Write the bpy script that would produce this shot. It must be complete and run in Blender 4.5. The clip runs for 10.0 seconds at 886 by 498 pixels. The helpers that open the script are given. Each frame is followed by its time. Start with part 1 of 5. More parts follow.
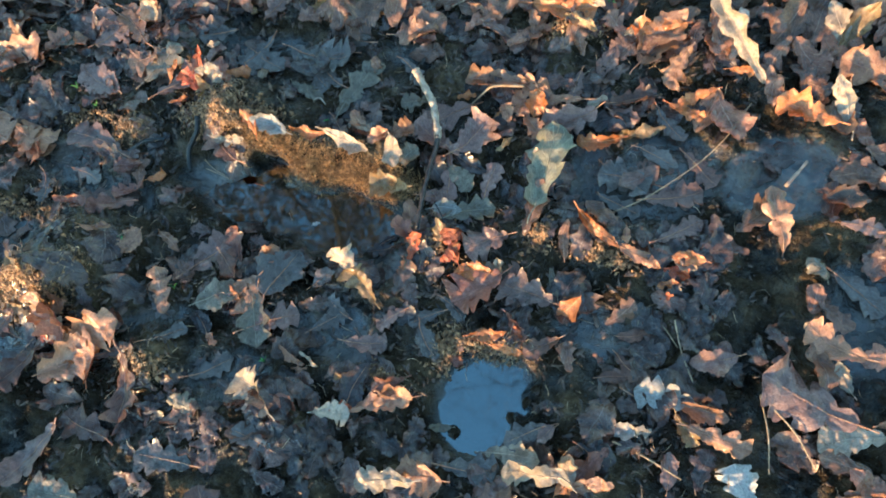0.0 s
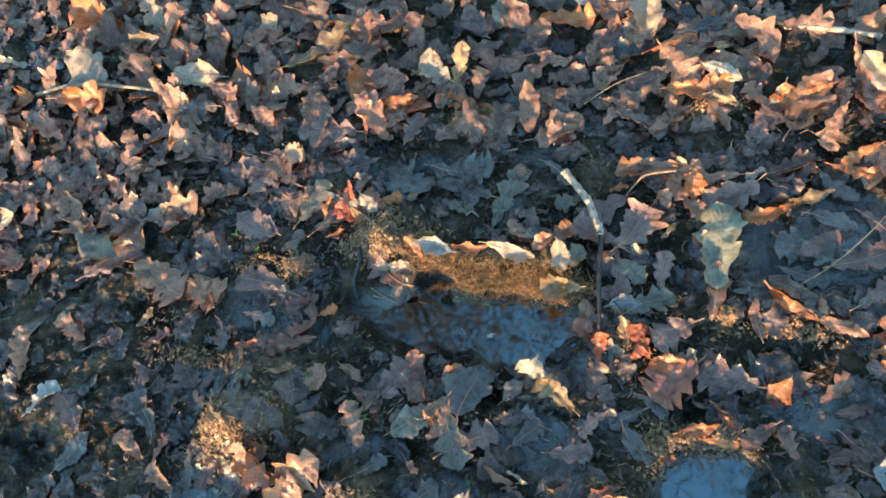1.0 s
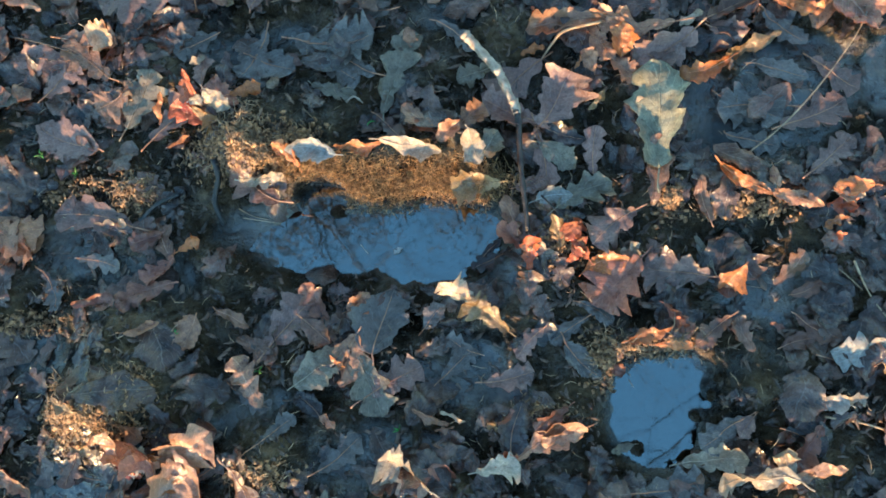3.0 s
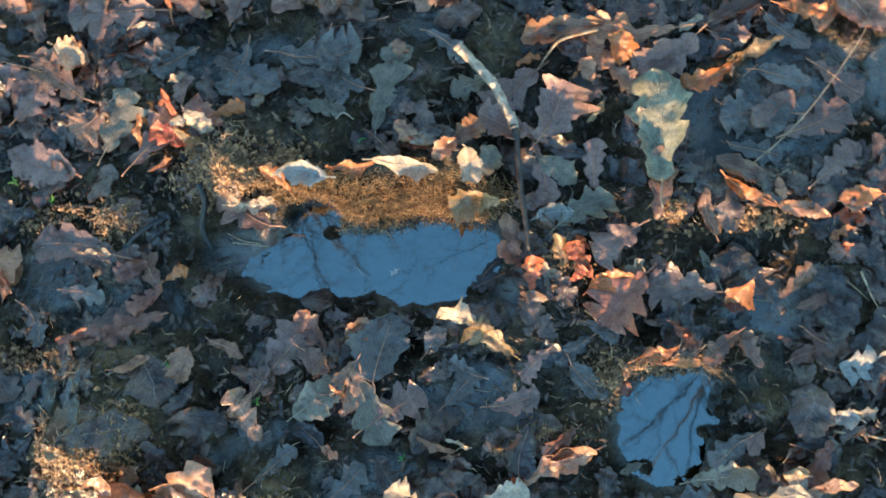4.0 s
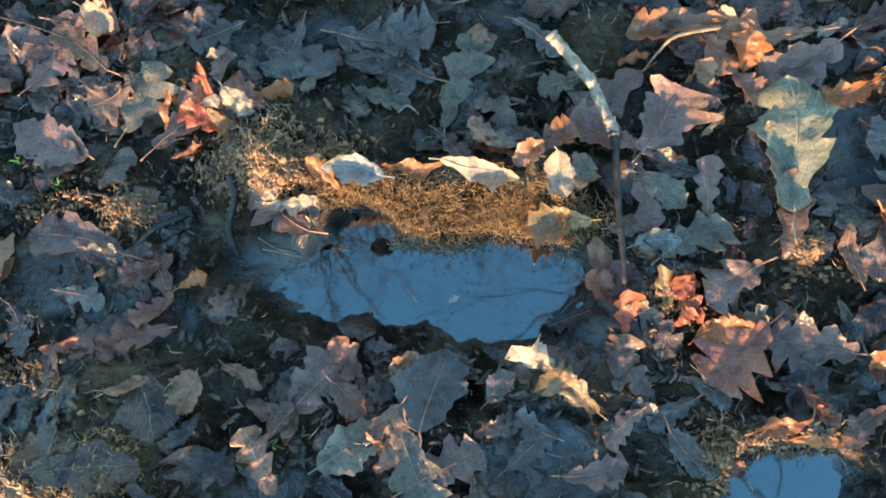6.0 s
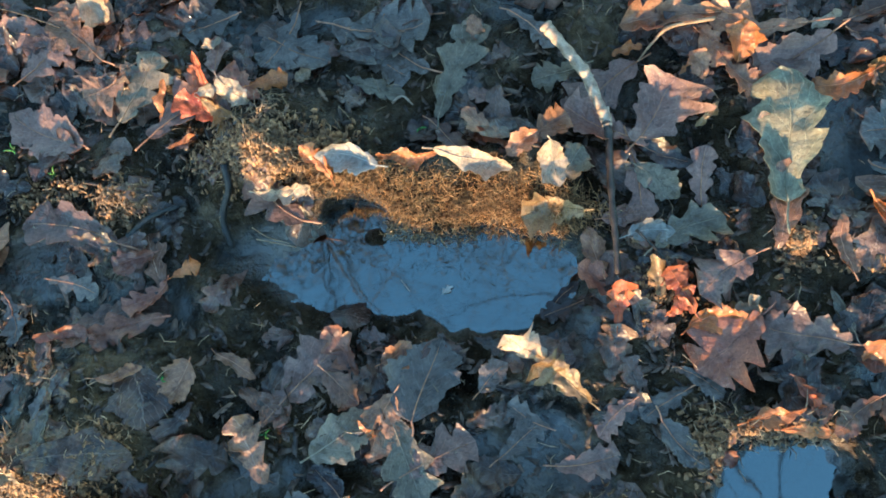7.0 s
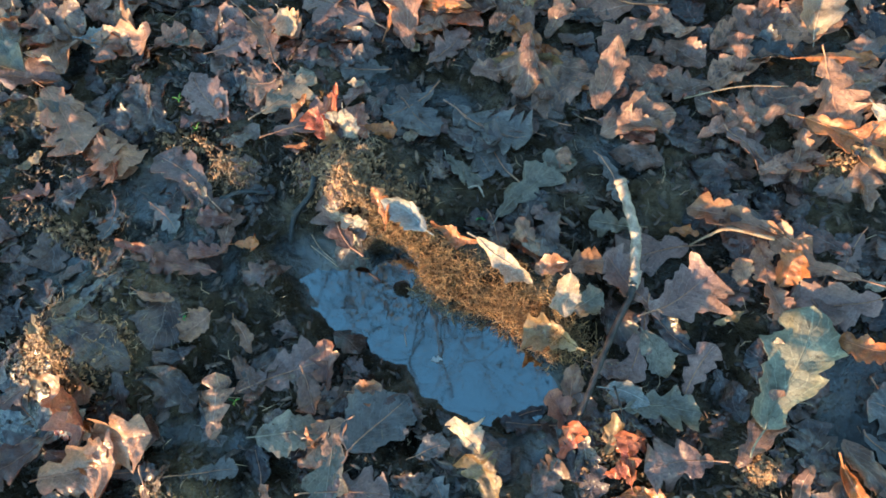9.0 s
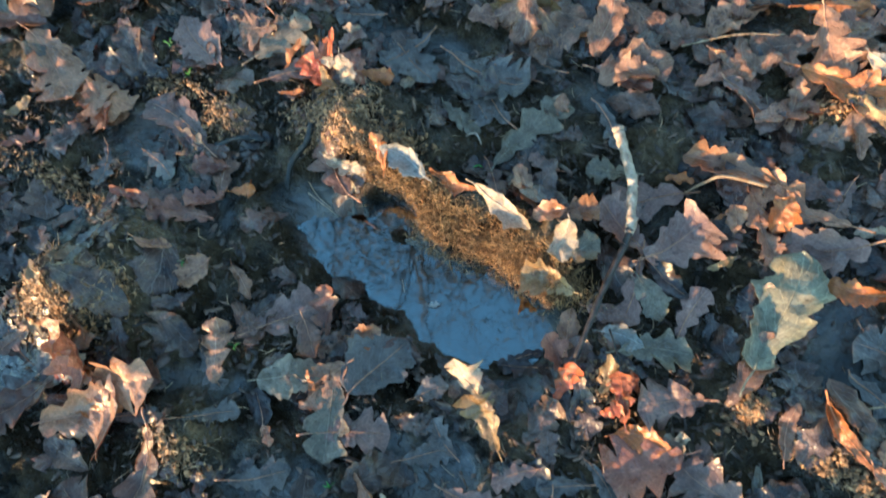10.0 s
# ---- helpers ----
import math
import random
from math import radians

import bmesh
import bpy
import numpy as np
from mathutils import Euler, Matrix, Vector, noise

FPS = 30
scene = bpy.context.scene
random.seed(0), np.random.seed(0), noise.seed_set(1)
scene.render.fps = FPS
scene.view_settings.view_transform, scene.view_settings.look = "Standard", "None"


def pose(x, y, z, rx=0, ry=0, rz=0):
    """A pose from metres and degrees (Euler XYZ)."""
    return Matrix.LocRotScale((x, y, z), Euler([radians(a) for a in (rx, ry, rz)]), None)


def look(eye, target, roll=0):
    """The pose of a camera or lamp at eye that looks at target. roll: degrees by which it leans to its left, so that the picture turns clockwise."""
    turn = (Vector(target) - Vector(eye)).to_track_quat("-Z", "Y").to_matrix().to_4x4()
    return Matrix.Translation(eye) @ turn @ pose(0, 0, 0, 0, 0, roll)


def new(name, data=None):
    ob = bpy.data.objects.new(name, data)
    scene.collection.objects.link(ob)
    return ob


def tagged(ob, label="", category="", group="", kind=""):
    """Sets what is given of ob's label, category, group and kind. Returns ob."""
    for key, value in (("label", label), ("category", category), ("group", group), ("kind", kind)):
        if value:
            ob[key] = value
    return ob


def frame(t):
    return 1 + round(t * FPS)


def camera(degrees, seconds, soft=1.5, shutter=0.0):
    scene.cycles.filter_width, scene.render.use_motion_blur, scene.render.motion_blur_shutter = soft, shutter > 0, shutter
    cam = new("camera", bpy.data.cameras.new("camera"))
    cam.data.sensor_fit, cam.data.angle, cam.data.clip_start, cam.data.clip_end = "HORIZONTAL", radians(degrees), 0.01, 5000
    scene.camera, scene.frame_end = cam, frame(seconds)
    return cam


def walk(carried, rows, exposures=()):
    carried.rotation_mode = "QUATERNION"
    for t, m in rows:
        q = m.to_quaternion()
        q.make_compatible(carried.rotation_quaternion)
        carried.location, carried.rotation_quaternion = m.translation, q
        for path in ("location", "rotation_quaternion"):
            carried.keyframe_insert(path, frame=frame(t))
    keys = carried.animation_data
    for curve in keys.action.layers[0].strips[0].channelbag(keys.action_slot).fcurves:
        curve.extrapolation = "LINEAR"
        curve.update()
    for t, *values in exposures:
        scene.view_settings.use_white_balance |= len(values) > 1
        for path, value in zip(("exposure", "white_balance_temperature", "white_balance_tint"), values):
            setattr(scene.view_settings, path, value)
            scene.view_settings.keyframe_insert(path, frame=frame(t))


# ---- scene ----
cam = camera(66.7, 10.0, soft=1.7, shutter=0.25)
walk(cam, [
    (0, pose(0.3175, -0.2758, 0.8259, 19.66, 6.42, 14.41)),
    (0.5, pose(0.2785, -0.2656, 0.8704, 22.39, 7.80, 14.22)),
    (1, pose(0.1627, -0.2584, 0.8792, 24.31, 14.10, 8.43)),
    (1.5, pose(0.1874, -0.1929, 0.8307, 22.34, 10.34, 7.21)),
    (2, pose(0.1560, -0.1785, 0.7909, 14.10, 7.29, 5.53)),
    (2.5, pose(0.1117, -0.1556, 0.7428, 10.93, 6.31, 1.76)),
    (2.7, pose(0.0951, -0.1440, 0.7466, 10.13, 5.60, 0.66)),
    (3.8, pose(0.0982, -0.0806, 0.7289, 5.75, 6.78, -6.93)),
    (4, pose(0.0769, -0.0721, 0.7289, 6.31, 4.54, -3.62)),
    (4.5, pose(0.0573, -0.0680, 0.7108, 5.15, 3.57, -0.00)),
    (5, pose(0.0472, -0.0708, 0.6876, 4.77, 3.80, -1.83)),
    (5.5, pose(0.0269, -0.0659, 0.6401, 9.24, 4.37, 0.96)),
    (5.7, pose(0.0140, -0.0760, 0.6018, 10.42, 4.78, 1.01)),
    (6.8, pose(0.0232, -0.0839, 0.5997, 11.30, 5.78, 0.77)),
    (7, pose(0.0232, -0.0905, 0.5981, 11.19, 5.38, 1.18)),
    (7.5, pose(0.0347, -0.1012, 0.5959, 15.28, 4.31, 4.15)),
    (8, pose(0.0699, -0.0790, 0.6254, 19.26, 8.91, 10.58)),
    (8.5, pose(0.1138, -0.0734, 0.6590, 24.22, 7.47, 24.56)),
    (9, pose(0.1260, -0.0923, 0.6473, 21.96, 7.84, 28.88)),
    (9.5, pose(0.1193, -0.0922, 0.6572, 23.24, 8.03, 29.32)),
    (10, pose(0.1199, -0.1112, 0.6492, 18.45, 6.48, 28.54)),
], exposures=[(0, 2.40, 4250, -1)])

# ---- light: low evening sun behind the viewer, clear blue sky ----
SUN_AZIMUTH, SUN_HEIGHT = 204.0, 6.2
to_sun = Vector((math.sin(radians(SUN_AZIMUTH)) * math.cos(radians(SUN_HEIGHT)),
                 math.cos(radians(SUN_AZIMUTH)) * math.cos(radians(SUN_HEIGHT)), math.sin(radians(SUN_HEIGHT))))
world = bpy.data.worlds.new("world")
scene.world = world
world.use_nodes = True
wn = world.node_tree.nodes
sky = wn.new("ShaderNodeTexSky")
sky.sky_type = "NISHITA"
sky.sun_disc = False
sky.sun_elevation = radians(SUN_HEIGHT)
sky.sun_rotation = radians(SUN_AZIMUTH)
sky.dust_density, sky.ozone_density, sky.air_density = 0.2, 0.7, 1.25
wn["Background"].inputs["Strength"].default_value = 0.15
world.node_tree.links.new(sky.outputs[0], wn["Background"].inputs["Color"])
sun = new("sun", bpy.data.lights.new("sun", "SUN"))
sun.data.energy, sun.data.angle, sun.data.color = 3.4, radians(0.6), (1.0, 0.47, 0.14)
sun.matrix_world = look(to_sun * 40, (0, 0, 0))

# ---- noise on arrays ----
rng = np.random.RandomState(7)
LATTICE = rng.rand(256, 256)


def vnoise(x, y, size, seed=0):
    """Smooth value noise in -1..1; size is the length of one cell in metres."""
    x, y = np.asarray(x, float) / size + 17.3 * seed, np.asarray(y, float) / size - 9.7 * seed
    i, j = np.floor(x).astype(int), np.floor(y).astype(int)
    u, v = x - i, y - j
    u, v = u * u * (3 - 2 * u), v * v * (3 - 2 * v)
    a, b = LATTICE[i % 256, j % 256], LATTICE[(i + 1) % 256, j % 256]
    c, d = LATTICE[i % 256, (j + 1) % 256], LATTICE[(i + 1) % 256, (j + 1) % 256]
    return 2 * (a * (1 - u) * (1 - v) + b * u * (1 - v) + c * (1 - u) * v + d * u * v) - 1


def step(a, b, x):
    t = np.clip((x - a) / (b - a), 0, 1)
    return t * t * (3 - 2 * t)


def oval(x, y, cx, cy, rx, ry, turn=0):
    """Rough signed distance to an ellipse, negative inside."""
    c, s = math.cos(radians(turn)), math.sin(radians(turn))
    u, v = (x - cx) * c + (y - cy) * s, (y - cy) * c - (x - cx) * s
    return (np.sqrt((u / rx) ** 2 + (v / ry) ** 2) - 1) * min(rx, ry)


# ---- the shape of the ground ----
WATER = -0.018


def puddle_edge(x, y):
    """Distance to the rim of the main puddle."""
    wobble = 0.004 * vnoise(x, y, 0.03, 3) + 0.002 * vnoise(x, y, 0.011, 4)
    d = np.minimum(oval(x, y, -0.150, 0.017, 0.072, 0.034, -4), oval(x, y, 0.008, 0.005, 0.078, 0.046, -3))
    d = np.minimum(d, oval(x, y, -0.070, 0.012, 0.07, 0.034))
    d = np.maximum(d, -oval(x, y, -0.048, 0.066, 0.048, 0.028, -6))
    return d + wobble


def hollow_edge(x, y):
    """Distance to the rim of the small puddle."""
    wobble = 0.007 * vnoise(x, y, 0.026, 5) + 0.004 * vnoise(x, y, 0.01, 6)
    d = np.minimum(oval(x, y, 0.240, -0.195, 0.043, 0.054, 14), oval(x, y, 0.256, -0.166, 0.044, 0.034, 0))
    return d + wobble * (0.35 + 0.65 * step(0.25, 0.29, x))


def pans(x, y):
    """Smooth wet mud pans: 1 inside, 0 outside."""
    w = 0.010 * vnoise(x, y, 0.04, 8) + 0.005 * vnoise(x, y, 0.012, 9)
    d = np.full(np.shape(x), 1.0)
    for cx, cy, rx, ry, a in ((0.41, 0.145, 0.085, 0.06, 35), (-0.46, -0.115, 0.05, 0.026, 8), (-0.43, 0.005, 0.06, 0.032, 0), (0.088, -0.055, 0.02, 0.03, -20),
                              (0.365, -0.075, 0.06, 0.03, 0), (-0.075, -0.24, 0.06, 0.035, 10), (-0.41, -0.265, 0.07, 0.03, 0),
                              (0.33, 0.13, 0.03, 0.05, 0), (0.56, 0.17, 0.08, 0.06, 20), (0.66, 0.0, 0.05, 0.07, 0), (0.05, -0.15, 0.06, 0.035, 0), (-0.22, -0.19, 0.05, 0.012, 15),
                              (-0.33, -0.03, 0.05, 0.024, 0), (0.02, 0.27, 0.05, 0.014, 0), (-0.2, 0.25, 0.05, 0.015, 10)):
        d = np.minimum(d, oval(x, y, cx, cy, rx, ry, a))
    return 1 - step(-0.008, 0.008, d + w)


def height(x, y):
    x, y = np.asarray(x, float), np.asarray(y, float)
    near = 1 - step(0.8, 3.0, np.hypot(x, y))
    pan = pans(x, y)
    rough = 1 - 0.65 * pan
    h = 0.006 * vnoise(x, y, 0.22, 1) + 0.03 * vnoise(x, y, 1.7, 2) * step(0.5, 2.0, np.hypot(x, y))
    clod = vnoise(x, y, 0.055, 11)
    # smeared, trodden texture: noise along warped lines, drawn out sideways
    wx = x + 0.012 * vnoise(x, y, 0.03, 17) + 0.004 * vnoise(x, y, 0.011, 18)
    wy = y + 0.012 * vnoise(x, y, 0.03, 19) + 0.004 * vnoise(x, y, 0.011, 20)
    ridge = 1 - np.abs(vnoise(wx * 0.55, wy, 0.012, 12)) * 2
    fine = 1 - np.abs(vnoise(wx * 0.6, wy, 0.0055, 13)) * 2
    pits = step(0.35, 0.8, vnoise(wx * 0.7, wy, 0.016, 16))
    h = h + rough * near * (0.0095 * clod + 0.0065 * np.abs(vnoise(x, y, 0.026, 12)) + 0.0030 * ridge + 0.0019 * fine - 0.0055 * pits) - 0.003 * pan
    # main puddle: steep bank on the far side, soft beach on the near side
    d = puddle_edge(x, y)
    north = step(0.015, 0.045, y)
    basin = step(0.026 - 0.012 * north, -0.02, d)
    shallow = 1 - step(-0.19, -0.10, x)
    h = h * (1 - (0.75 - 0.3 * shallow) * basin) - (0.040 - 0.0175 * shallow) * basin
    crest = np.exp(-((y - 0.098 - 0.006 * vnoise(x, x * 0, 0.05, 21)) / 0.024) ** 2) * step(-0.20, -0.13, x) * (1 - step(0.06, 0.10, x))
    h = h + 0.024 * crest
    notch = 1 - step(-0.004, 0.004, oval(x, y, -0.117, 0.058, 0.029, 0.018, -4))
    h = h - 0.046 * notch * (1 - basin)
    # small puddle with a low crumbly rim
    e = hollow_edge(x, y)
    dip = step(0.020, -0.018, e)
    h = h * (1 - 0.45 * dip) - (0.032 - 0.008 * step(-0.20, -0.165, y)) * dip + 0.004 * dip * vnoise(x, y, 0.012, 33)
    h = h + 0.012 * np.exp(-((e - 0.018) / 0.012) ** 2) * step(-0.17, -0.14, y)
    # crumbly humps that catch the sun
    for cx, cy, r, up in ((-0.345, -0.128, 0.040, 0.038), (-0.372, -0.152, 0.060, 0.050), (-0.455, -0.085, 0.05, -0.014), (-0.47, 0.04, 0.06, -0.010), (-0.195, 0.122, 0.055, 0.030), (-0.343, 0.088, 0.025, 0.020), (-0.182, -0.232, 0.03, 0.016),
                          (0.121, -0.180, 0.03, 0.010), (-0.09, 0.355, 0.05, 0.016), (0.25, 0.365, 0.05, 0.018), (0.15, 0.018, 0.03, 0.012),
                          (0.36, 0.035, 0.03, 0.012), (0.27, 0.045, 0.025, 0.010), (-0.40, 0.055, 0.05, -0.008),
                          (0.46, 0.39, 0.08, 0.020), (-0.85, 0.48, 0.12, 0.014), (0.30, 0.49, 0.07, 0.010)):
        h = h + up * np.exp(-((x - cx) ** 2 + (y - cy) ** 2) / r ** 2) * (1 + 0.5 * clod)
    return h


def height_at(x, y):
    return float(height(np.array([x]), np.array([y]))[0])


# ---- materials ----
def nodes_of(mat):
    mat.use_nodes = True
    t = mat.node_tree
    return t, t.nodes, t.nodes["Principled BSDF"]


def join(t, a, b):
    t.links.new(a, b)


def noise_node(t, coords, scale, detail=4.0, rough=0.55):
    n = t.nodes.new("ShaderNodeTexNoise")
    n.inputs["Scale"].default_value, n.inputs["Detail"].default_value, n.inputs["Roughness"].default_value = scale, detail, rough
    join(t, coords, n.inputs["Vector"])
    return n.outputs["Fac"]


def ramp_node(t, fac, *stops):
    r = t.nodes.new("ShaderNodeValToRGB")
    while len(r.color_ramp.elements) < len(stops):
        r.color_ramp.elements.new(0.5)
    for e, (at, colour) in zip(r.color_ramp.elements, stops):
        e.position, e.color = at, (*colour, 1) if len(colour) == 3 else (colour[0],) * 3 + (1,)
    join(t, fac, r.inputs["Fac"])
    return r.outputs["Color"]


def mix_node(t, fac, a, b, how="MIX"):
    m = t.nodes.new("ShaderNodeMix")
    m.data_type, m.blend_type = "RGBA", how
    for value, slot in ((fac, 0), (a, 6), (b, 7)):
        if isinstance(value, (int, float)):
            m.inputs[slot].default_value = value
        elif isinstance(value, tuple):
            m.inputs[slot].default_value = (*value, 1)
        else:
            join(t, value, m.inputs[slot])
    return m.outputs[2]


def math_node(t, how, a, b=0.0):
    m = t.nodes.new("ShaderNodeMath")
    m.operation = how
    for value, slot in ((a, 0), (b, 1)):
        if isinstance(value, (int, float)):
            m.inputs[slot].default_value = value
        else:
            join(t, value, m.inputs[slot])
    return m.outputs[0]


def bump_node(t, heights, bsdf, strength, distance):
    b = t.nodes.new("ShaderNodeBump")
    b.inputs["Strength"].default_value, b.inputs["Distance"].default_value = strength, distance
    join(t, heights, b.inputs["Height"])
    join(t, b.outputs["Normal"], bsdf.inputs["Normal"])
    join(t, b.outputs["Normal"], bsdf.inputs["Coat Normal"])


def mud_material():
    mat = bpy.data.materials.new("wet_mud")
    t, n, bsdf = nodes_of(mat)
    co = n.new("ShaderNodeTexCoord").outputs["Object"]
    wet = n.new("ShaderNodeAttribute")
    wet.attribute_name = "wet"
    coarse, fine, grain = noise_node(t, co, 14, 5), noise_node(t, co, 90, 6, 0.65), noise_node(t, co, 420, 4, 0.6)
    soil = ramp_node(t, coarse, (0.34, (0.006, 0.0044, 0.0024)), (0.5, (0.040, 0.028, 0.014)), (0.72, (0.150, 0.105, 0.052)))
    crumbs = ramp_node(t, fine, (0.35, (0.55,)), (0.55, (1.0,)), (0.78, (1.75,)))
    soil = mix_node(t, 0.85, soil, crumbs, "MULTIPLY")
    specks = ramp_node(t, grain, (0.62, (0.0,)), (0.70, (1.0,)))
    dry = math_node(t, "SUBTRACT", 1.0, wet.outputs["Fac"])
    soil = mix_node(t, math_node(t, "MULTIPLY", math_node(t, "MULTIPLY", specks, dry), 0.7), soil, (0.20, 0.15, 0.09))
    soil = mix_node(t, math_node(t, "MULTIPLY", wet.outputs["Fac"], 0.5), soil, (0.050, 0.048, 0.044))
    bed = n.new("ShaderNodeAttribute")
    bed.attribute_name = "bed"
    soil = mix_node(t, math_node(t, "MULTIPLY", bed.outputs["Fac"], 0.85), soil, ramp_node(t, coarse, (0.3, (0.030, 0.022, 0.007)), (0.7, (0.10, 0.07, 0.022))))
    join(t, soil, bsdf.inputs["Base Color"])
    r = ramp_node(t, fine, (0.35, (0.16,)), (0.7, (0.50,)))
    r = mix_node(t, wet.outputs["Fac"], r, ramp_node(t, coarse, (0.35, (0.08,)), (0.65, (0.22,))))
    join(t, r, bsdf.inputs["Roughness"])
    join(t, math_node(t, "ADD", math_node(t, "MULTIPLY", wet.outputs["Fac"], 0.15), 1.43), bsdf.inputs["IOR"])
    join(t, math_node(t, "MULTIPLY", wet.outputs["Fac"], 0.45), bsdf.inputs["Coat Weight"])
    bsdf.inputs["Coat Roughness"].default_value = 0.08
    film = ramp_node(t, noise_node(t, co, 26, 3, 0.6), (0.44, (0.06,)), (0.66, (0.62,)))
    join(t, mix_node(t, wet.outputs["Fac"], film, (0.8, 0.8, 0.8)), bsdf.inputs["Specular IOR Level"])
    # trodden fibres and crumbs, two sizes, softer where it is soaked
    lumps, bits = noise_node(t, co, 105, 2.0), noise_node(t, co, 290, 3.0, 0.65)
    both = math_node(t, "ADD", lumps, math_node(t, "MULTIPLY", bits, 0.75))
    soft = math_node(t, "SUBTRACT", 1.0, math_node(t, "MULTIPLY", wet.outputs["Fac"], 0.72))
    bump_node(t, math_node(t, "MULTIPLY", both, soft), bsdf, 1.0, 0.0065)
    return mat


def water_material():
    mat = bpy.data.materials.new("puddle_water")
    mat.use_nodes = True
    t = mat.node_tree
    n = t.nodes
    n.remove(n["Principled BSDF"])
    co = n.new("ShaderNodeTexCoord").outputs["Object"]
    fres = n.new("ShaderNodeFresnel")
    fres.inputs["IOR"].default_value = 3.5
    clear, gloss, mix = n.new("ShaderNodeBsdfTransparent"), n.new("ShaderNodeBsdfGlossy"), n.new("ShaderNodeMixShader")
    clear.inputs["Color"].default_value = (0.50, 0.40, 0.26, 1)
    gloss.inputs["Color"].default_value = (0.80, 0.86, 0.82, 1)
    gloss.inputs["Roughness"].default_value = 0.03
    b = n.new("ShaderNodeBump")
    b.inputs["Strength"].default_value, b.inputs["Distance"].default_value = 0.03, 0.004
    join(t, noise_node(t, co, 30, 1), b.inputs["Height"])
    join(t, b.outputs["Normal"], gloss.inputs["Normal"])
    join(t, fres.outputs[0], mix.inputs[0])
    join(t, clear.outputs[0], mix.inputs[1])
    join(t, gloss.outputs[0], mix.inputs[2])
    join(t, mix.outputs[0], n["Material Output"].inputs["Surface"])
    return mat


def leaf_material(name, low, high, spot, rough=0.45, film=0.28, mixed=False):
    """A dead leaf: two tones in patches, pale veins, dark spots."""
    mat = bpy.data.materials.new(name)
    t, n, bsdf = nodes_of(mat)
    tc = n.new("ShaderNodeTexCoord")
    info = n.new("ShaderNodeObjectInfo")
    geo = n.new("ShaderNodeNewGeometry")
    uv = n.new("ShaderNodeSeparateXYZ")
    join(t, tc.outputs["UV"], uv.inputs[0])
    shift = n.new("ShaderNodeVectorMath")
    shift.operation = "ADD"
    join(t, tc.outputs["Object"], shift.inputs[0])
    join(t, info.outputs["Random"], shift.inputs[1])
    co = shift.outputs[0]
    patch, fine = noise_node(t, co, 45, 4), noise_node(t, co, 330, 5, 0.7)
    colour = ramp_node(t, patch, (0.32, low), (0.68, high))
    if mixed:
        hues = ramp_node(t, geo.outputs["Random Per Island"], (0.0, (0.66, 0.68, 0.70)), (0.3, (1.0, 0.88, 0.87)), (0.5, (0.7, 0.62, 0.55)), (0.68, (1.35, 1.2, 1.05)), (0.84, (1.25, 0.95, 0.86)), (1.0, (0.42, 0.37, 0.34)))
        colour = mix_node(t, 1.0, colour, hues, "MULTIPLY")
    across = math_node(t, "ABSOLUTE", math_node(t, "SUBTRACT", uv.outputs[0], 0.5))
    mid = math_node(t, "LESS_THAN", across, 0.018)
    slant = math_node(t, "SUBTRACT", math_node(t, "MULTIPLY", uv.outputs[1], 7.0), math_node(t, "MULTIPLY", across, 5.0))
    side = math_node(t, "LESS_THAN", math_node(t, "ABSOLUTE", math_node(t, "SUBTRACT", math_node(t, "FRACT", slant), 0.5)), 0.045)
    vein = math_node(t, "MAXIMUM", mid, math_node(t, "MULTIPLY", side, 0.7))
    colour = mix_node(t, math_node(t, "MULTIPLY", vein, 0.45), colour, tuple(min(1, c * 1.5 + 0.03) for c in high))
    blot = ramp_node(t, noise_node(t, co, 130, 3, 0.7), (0.60, (0.0,)), (0.68, (1.0,)))
    colour = mix_node(t, math_node(t, "MULTIPLY", blot, 0.6), colour, spot)
    colour = mix_node(t, 0.75, colour, ramp_node(t, fine, (0.25, (0.45,)), (0.75, (1.45,))), "MULTIPLY")
    shade = math_node(t, "ADD", math_node(t, "MULTIPLY", info.outputs["Random"], 0.5), 0.75)
    piece = math_node(t, "ADD", math_node(t, "MULTIPLY", geo.outputs["Random Per Island"], 0.55), 0.72)
    tone = n.new("ShaderNodeHueSaturation")
    join(t, math_node(t, "MULTIPLY", shade, piece), tone.inputs["Value"])
    join(t, colour, tone.inputs["Color"])
    join(t, tone.outputs[0], bsdf.inputs["Base Color"])
    join(t, ramp_node(t, patch, (0.35, (rough - 0.22,)), (0.65, (rough + 0.1,))), bsdf.inputs["Roughness"])
    relief = math_node(t, "ADD", math_node(t, "MULTIPLY", vein, -0.5), math_node(t, "ADD", math_node(t, "MULTIPLY", noise_node(t, co, 230, 2.0), 0.8), math_node(t, "MULTIPLY", noise_node(t, co, 75, 1.0), 0.5)))
    bsdf.inputs["Coat Weight"].default_value, bsdf.inputs["Coat Roughness"].default_value = film, 0.18
    bump_node(t, relief, bsdf, 1.0, 0.0020)
    glow, both = n.new("ShaderNodeBsdfTranslucent"), n.new("ShaderNodeMixShader")
    rich = n.new("ShaderNodeHueSaturation")
    rich.inputs["Saturation"].default_value, rich.inputs["Value"].default_value = 1.4, 1.35
    join(t, tone.outputs[0], rich.inputs["Color"])
    join(t, rich.outputs[0], glow.inputs["Color"])
    both.inputs[0].default_value = 0.30
    join(t, bsdf.outputs[0], both.inputs[1])
    join(t, glow.outputs[0], both.inputs[2])
    join(t, both.outputs[0], n["Material Output"].inputs["Surface"])
    return mat


